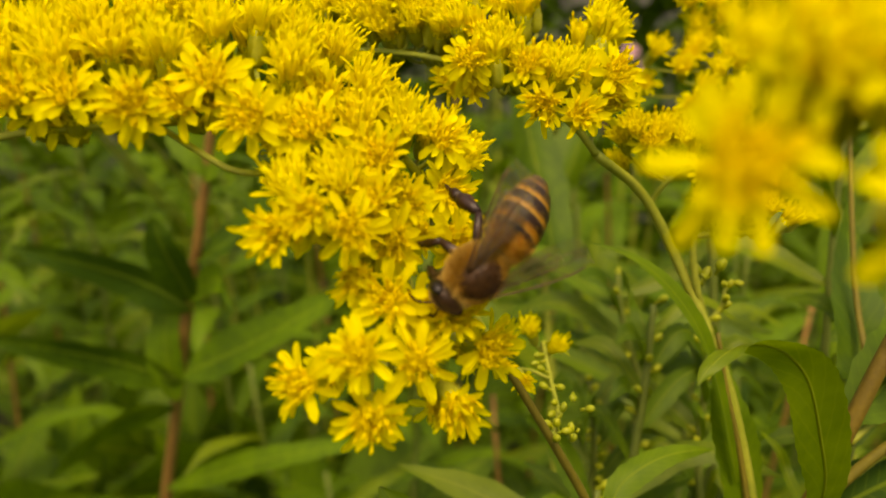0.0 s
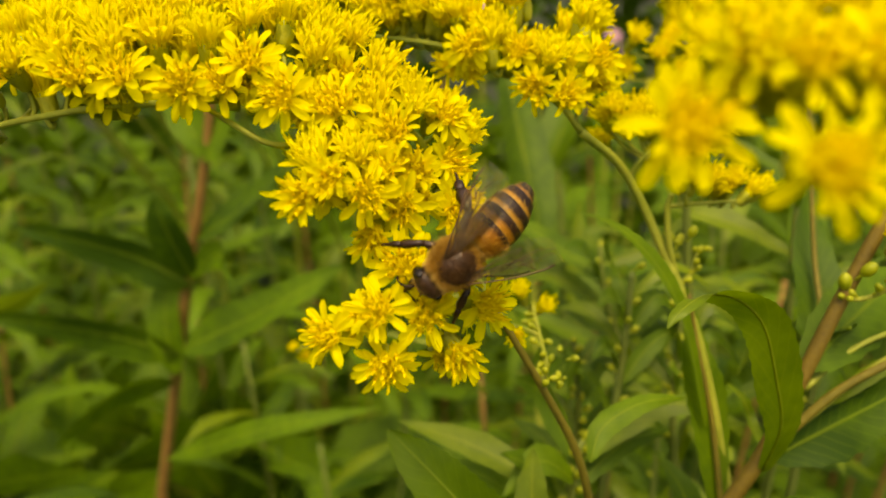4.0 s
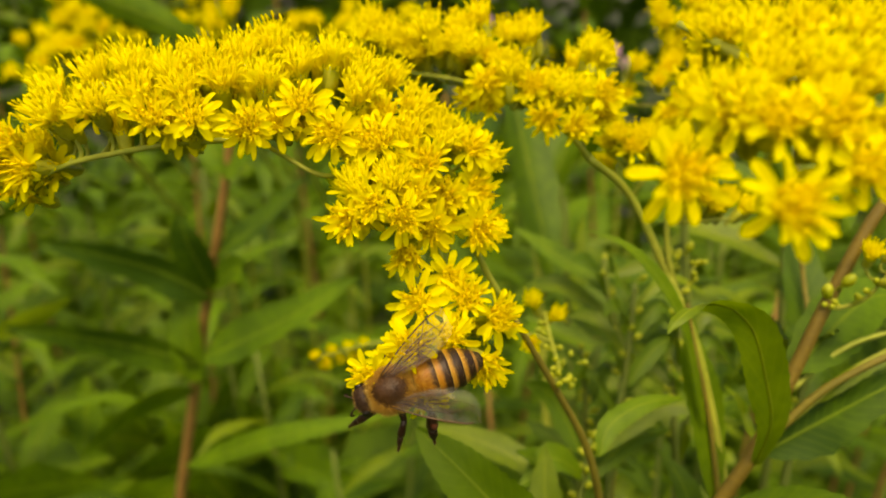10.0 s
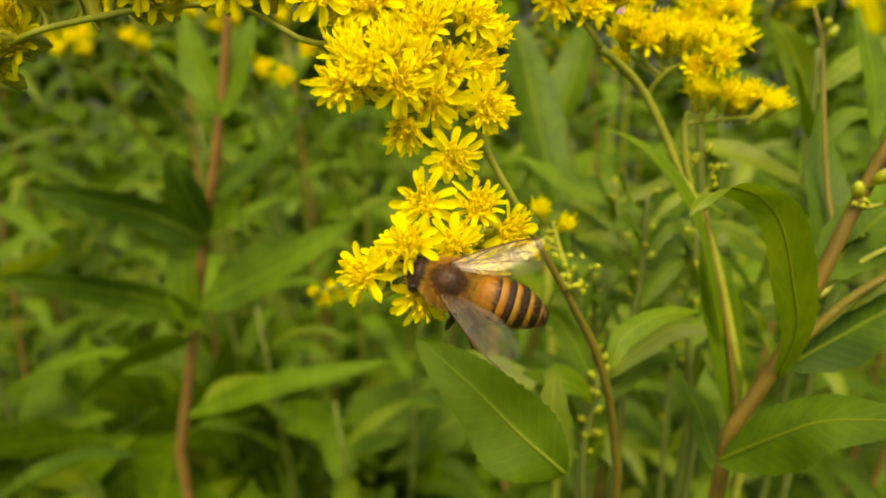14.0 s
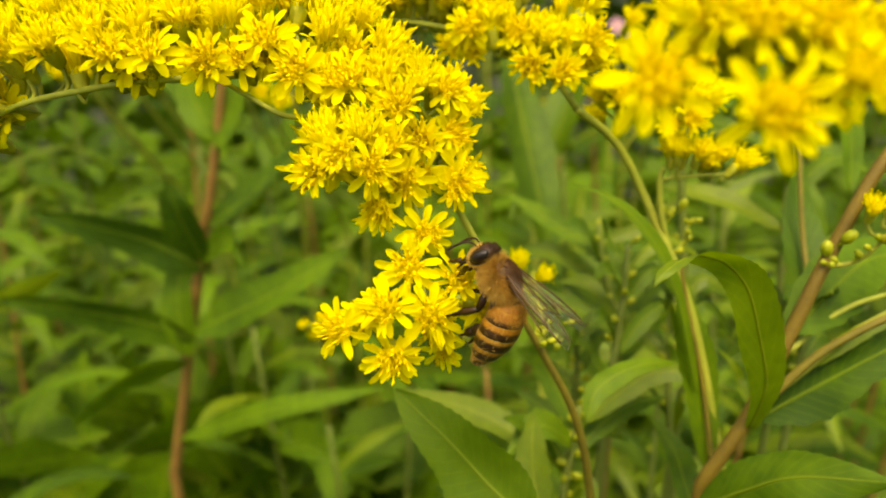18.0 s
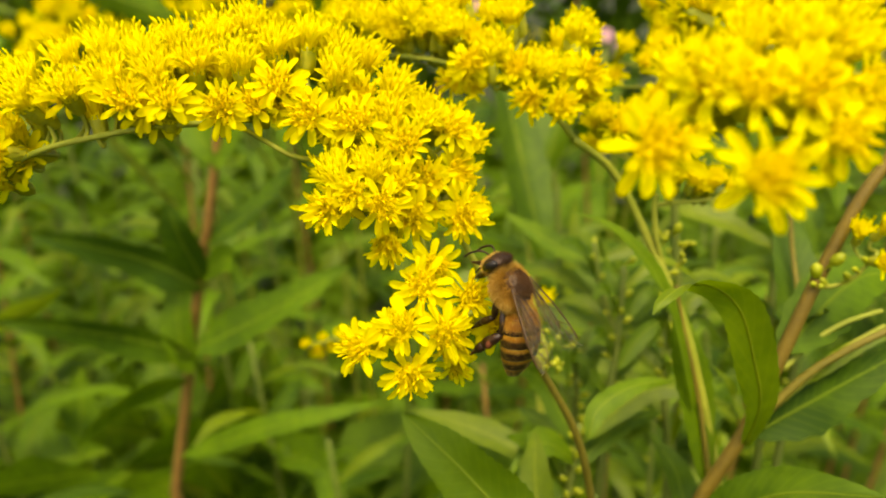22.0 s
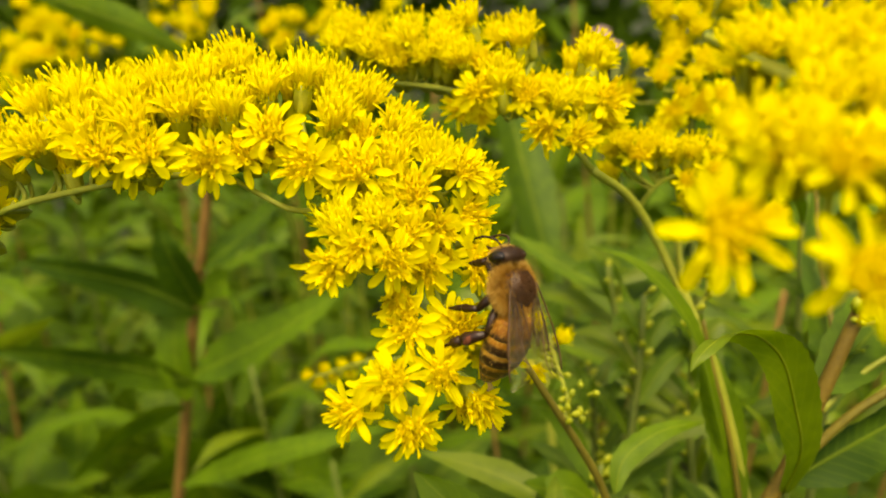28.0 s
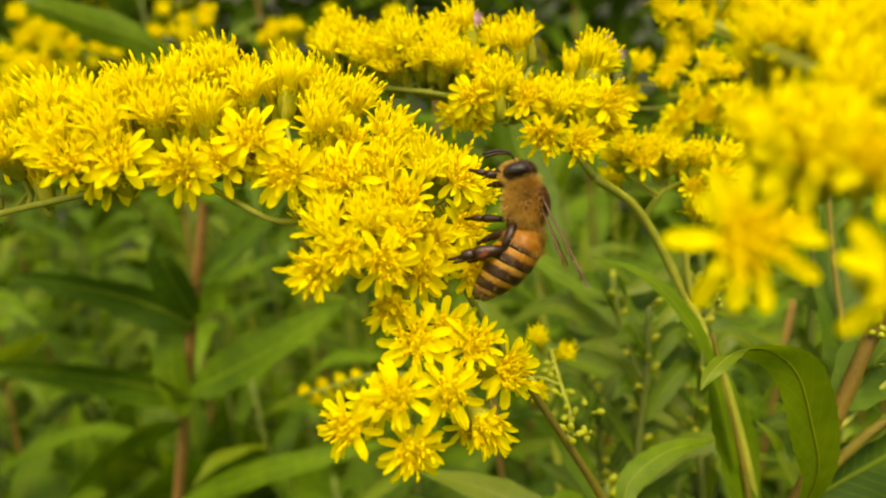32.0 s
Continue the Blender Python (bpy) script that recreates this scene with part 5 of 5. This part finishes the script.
# where the legs point, by side and pair: seconds, degrees forward of the bee's flank and up
STANCE = {
    (1, 0): [(0, 125, -70), (1, 120, -63), (2, 104, -51), (3, 108, -15), (6, 95, -60), (8, 70, -45), (13, 80, -45), (18, 70, -55), (32, 70, -50)],
    (1, 1): [(0, 60, -62), (1, 70, -70), (3, 62, -10), (6, -5, -50), (8, 10, -50), (13, 19, -41), (18, 10, -60), (32, 0, -60)],
    (1, 2): [(0, -34, -60), (1, -36, -58), (2, -50, -53), (3, -42, -46), (6, -62, -8), (7, 0, 28), (8, -2, 28), (9, -30, 0), (10, -45, -45), (13, -66, -60), (18, -80, -60), (26, -80, -60), (31, -110, -63), (32, -110, -63)],
    (-1, 0): [(0, 70, -55), (6, 70, -50), (7, 14, 4), (8, 45, 15), (9, 60, 12), (11, 80, -45), (13, 80, -45), (16, 165, -46), (17, 165, -41), (18, 160, -55), (20, 162, -45), (22, 155, -58), (23, 124, -70),
              (25, 150, -72), (26, 150, -72), (29, 123, -66), (30, 150, -60), (31, 160, -44), (32, 165, -30)],
    (-1, 1): [(0, 30, -40), (3, 45, 10), (6, 20, -40), (7, 14, -4), (8, 0, 4), (9, 14, 8), (11, 20, -50), (13, 10, -50), (16, -150, -62), (17, -135, -72), (18, -120, -80), (20, -115, -60), (22, -95, -66),
              (23, -110, -76), (24, -60, -52), (25, 50, -70), (26, 29, -64), (29, -70, -70), (30, -60, -76), (31, -140, -62), (32, -136, -45)],
    (-1, 2): [(0, -45, -50), (6, -45, -55), (7, -8, 14), (8, -38, 15), (9, 5, 4), (11, -45, -50), (13, -45, -50), (16, -40, -58), (17, -100, -70), (18, -130, -64), (20, -125, -52), (22, -68, -55), (23, -25, -47),
              (24, -60, -36), (25, -28, -24), (26, -27, -28), (29, -55, -50), (30, -18, -35), (31, -12, -66), (32, -60, -64)],
}
# how the wings are held: seconds, degrees folded back and raised
FOLD = [(0, 60, 8), (3, 58, 8), (6, 66, 8), (6.5, 62, 12), (7, 65, 14), (8, 68, 14), (8.5, 64, 22), (9, 64, 34), (10, 60, 18), (11, 54, 10), (12, 46, 8), (12.5, 50, 8), (13, 56, 8), (13.5, 52, 8),
        (15.5, 76, 10), (17, 72, 25), (18, 74, 28), (19, 75, 30), (20, 74, 26), (21, 68, 26), (22, 74, 14), (23, 70, 14), (23.5, 58, 18), (24, 54, 18), (24.5, 74, 10),
        (26, 78, 10), (28.5, 78, 12), (30, 76, 14), (31, 72, 24), (32, 72, 26)]
# how far the abdomen curls under: seconds, degrees
CURL = [(0, 20), (3, 15), (6, 8), (6.5, 40), (7, 58), (8, 50), (9, 34), (10, 12), (13, 8), (13.5, 5), (15.5, 24), (16, 32), (17, 58), (18, 46), (19, 32), (20, 38), (21, 32), (22, 26), (23, 20), (24, 4),
        (24.5, 18), (25, 22), (26, 20), (26.5, 20), (28.5, 28), (29, 25), (30, 26), (31, 38), (32, 36)]
# how the visited spray swings: seconds, right and up in millimetres
SWING = [
    (0, -0.22, 0.72, -4.3),
    (1, -0.60, 0.20, -3.8),
    (2, -0.60, -0.50, -3.2),
    (3, -0.16, -0.47, -2.6),
    (3.5, -0.30, -0.30, -3.2),
    (5.5, -0.75, -0.30, -5.0),
    (6, -0.71, 0.03, -5.0),
    (7, -0.53, -0.45, -2.5),
    (8, -0.57, -1.41, 0.3),
    (9, -0.54, -2.19, 6.2),
    (12, -0.10, -4.02, 12.0),
    (13, -0.24, -4.86, 8.0),
    (14.5, -1.10, -5.50, -2.0),
    (15.5, -1.90, -5.90, -12.0),
    (16, -2.00, -5.70, -12.0),
    (17, -0.54, -4.03, -5.0),
    (18, -0.64, -4.49, -6.2),
    (19, -0.90, -3.90, -7.6),
    (20, -1.08, -3.18, -8.6),
    (21, -0.60, -3.20, -7.2),
    (22, -0.13, -2.86, -5.6),
    (23, -0.59, -2.93, -5.6),
    (24, -0.79, -2.94, -1.8),
    (25, -1.50, -1.40, 2.2),
    (26, -1.70, -0.75, 5.2),
    (26.5, -1.60, -0.80, 5.0),
    (28.5, -1.10, -0.60, 4.6),
    (29, -0.88, -0.55, 4.0),
    (30, -0.90, -0.10, -0.6),
    (31, -0.50, -0.20, -0.8),
    (32, -0.40, -0.20, -0.2),
]
# and the spray above it
SWAY = [
    (0, 1.52, 0.39),
    (1, 1.61, 0.40),
    (2, 1.82, 0.41),
    (3, 1.35, 0.35),
    (3.5, 0.99, 0.25),
    (5.5, 0.98, 0.21),
    (6, 0.63, 0.08),
    (7, 0.67, 0.24),
    (8, 0.45, 0.09),
    (9, 0.00, 0.00),
    (10, 0.64, 0.36),
    (11, 0.75, 0.34),
    (12, 0.75, 0.33),
    (13, 0.76, 0.16),
    (13.5, 0.80, 0.34),
    (15.5, 0.55, -0.54),
    (16, 0.44, -0.52),
    (17, 0.72, -0.64),
    (18, 0.78, -0.57),
    (19, 0.79, -0.45),
    (20, 0.80, -0.41),
    (21, 0.66, -0.30),
    (22, 0.74, -0.29),
    (23, 0.80, -0.44),
    (24, 0.67, -0.31),
    (24.5, 0.96, -1.08),
    (25, 1.47, -1.54),
    (26, 1.62, -1.41),
    (26.5, 1.41, -1.22),
    (28.5, 1.01, 0.32),
    (29, 2.04, 0.36),
    (30, 1.44, 0.19),
    (31, 1.37, 0.87),
    (32, 1.20, 1.09),
]


def bee_pose(x, y, z, a, tilt, roll):
    a, tilt, roll = radians(a), radians(tilt), radians(roll)
    along, towards, across = Vector((math.cos(a), 0, math.sin(a))), Vector((0, -1, 0)), Vector((-math.sin(a), 0, math.cos(a)))
    f = math.cos(tilt) * along + math.sin(tilt) * towards
    d = math.cos(roll) * (math.cos(tilt) * towards - math.sin(tilt) * along) + math.sin(roll) * across
    turn = Matrix((f.cross(d), f, d)).transposed().to_4x4()
    return START @ Matrix.Translation((x / 1000, y / 1000, z / 1000)) @ turn


def leg_pose(side, n, across, rise):
    """A leg from its hip, with the knee turned up and back."""
    a, e = radians(across), radians(rise)
    d = Vector((side * math.cos(a) * math.cos(e), math.sin(a) * math.cos(e), math.sin(e)))
    hint = Vector((0.3 * side, (0.25, -0.5, -0.9)[n], (0.9, 0.8, 0.5)[n]))
    u = (hint - hint.dot(d) * d).normalized()
    turn = Matrix((u, d.cross(u), d)).transposed().to_4x4()
    x, y, z = HIPS[n]
    return Matrix.Translation((side * x * 0.00099, y * 0.00099, z * 0.00099)) @ turn


def motions():
    walk(bee, [(t, bee_pose(*row)) for t, *row in BEE])
    for side, hind, ob in bee_wings:
        home = ob.matrix_basis.translation.copy()
        walk(ob, [(t, Matrix.Translation(home) @ pose(0, 0, 0, -lift) @ pose(0, 0, 0, 0, side * (8 + 4 * hind), side * -(fold - 14 * hind * (fold < 60)))) for t, fold, lift in FOLD])
    for side, n, ob in bee_legs:
        walk(ob, [(t, leg_pose(side, n, across + 3 * math.sin(2.3 * t + n), rise)) for t, across, rise in STANCE[side, n]])
    walk(bee_abdomen, [(t, pose(0, 0, 0, curl)) for t, curl in CURL])
    turn = START.to_3x3()
    pivot, view = near(-6.5, 62, -12.9) - PLACE[main].translation, turn @ Vector((0, -1, 0))
    about = lambda p, degrees=0.0: Matrix.Translation(p) @ Matrix.Rotation(radians(degrees), 4, view) @ Matrix.Translation(-p)
    low = lambda t: min(1, max(0, (t - 13) / 2.5)) * min(1, max(0, (25 - t) / 1.5))
    tucked = [(t, x - 2.4 * low(t), z + 2.8 * low(t), r) for t, x, z, r in SWING]
    for ob, swing in [(ob, tucked if ob in tuck_heads else SWING) for ob in lower_heads] + [(ob, SWAY) for ob in upper_heads]:
        home = Matrix.LocRotScale(ob.location, ob.rotation_euler, None)
        walk(ob, [(t, Matrix.Translation(turn @ Vector((x / 1000, 0, z / 1000))) @ about(pivot, *turned) @ home) for t, x, z, *turned in swing])


motions()
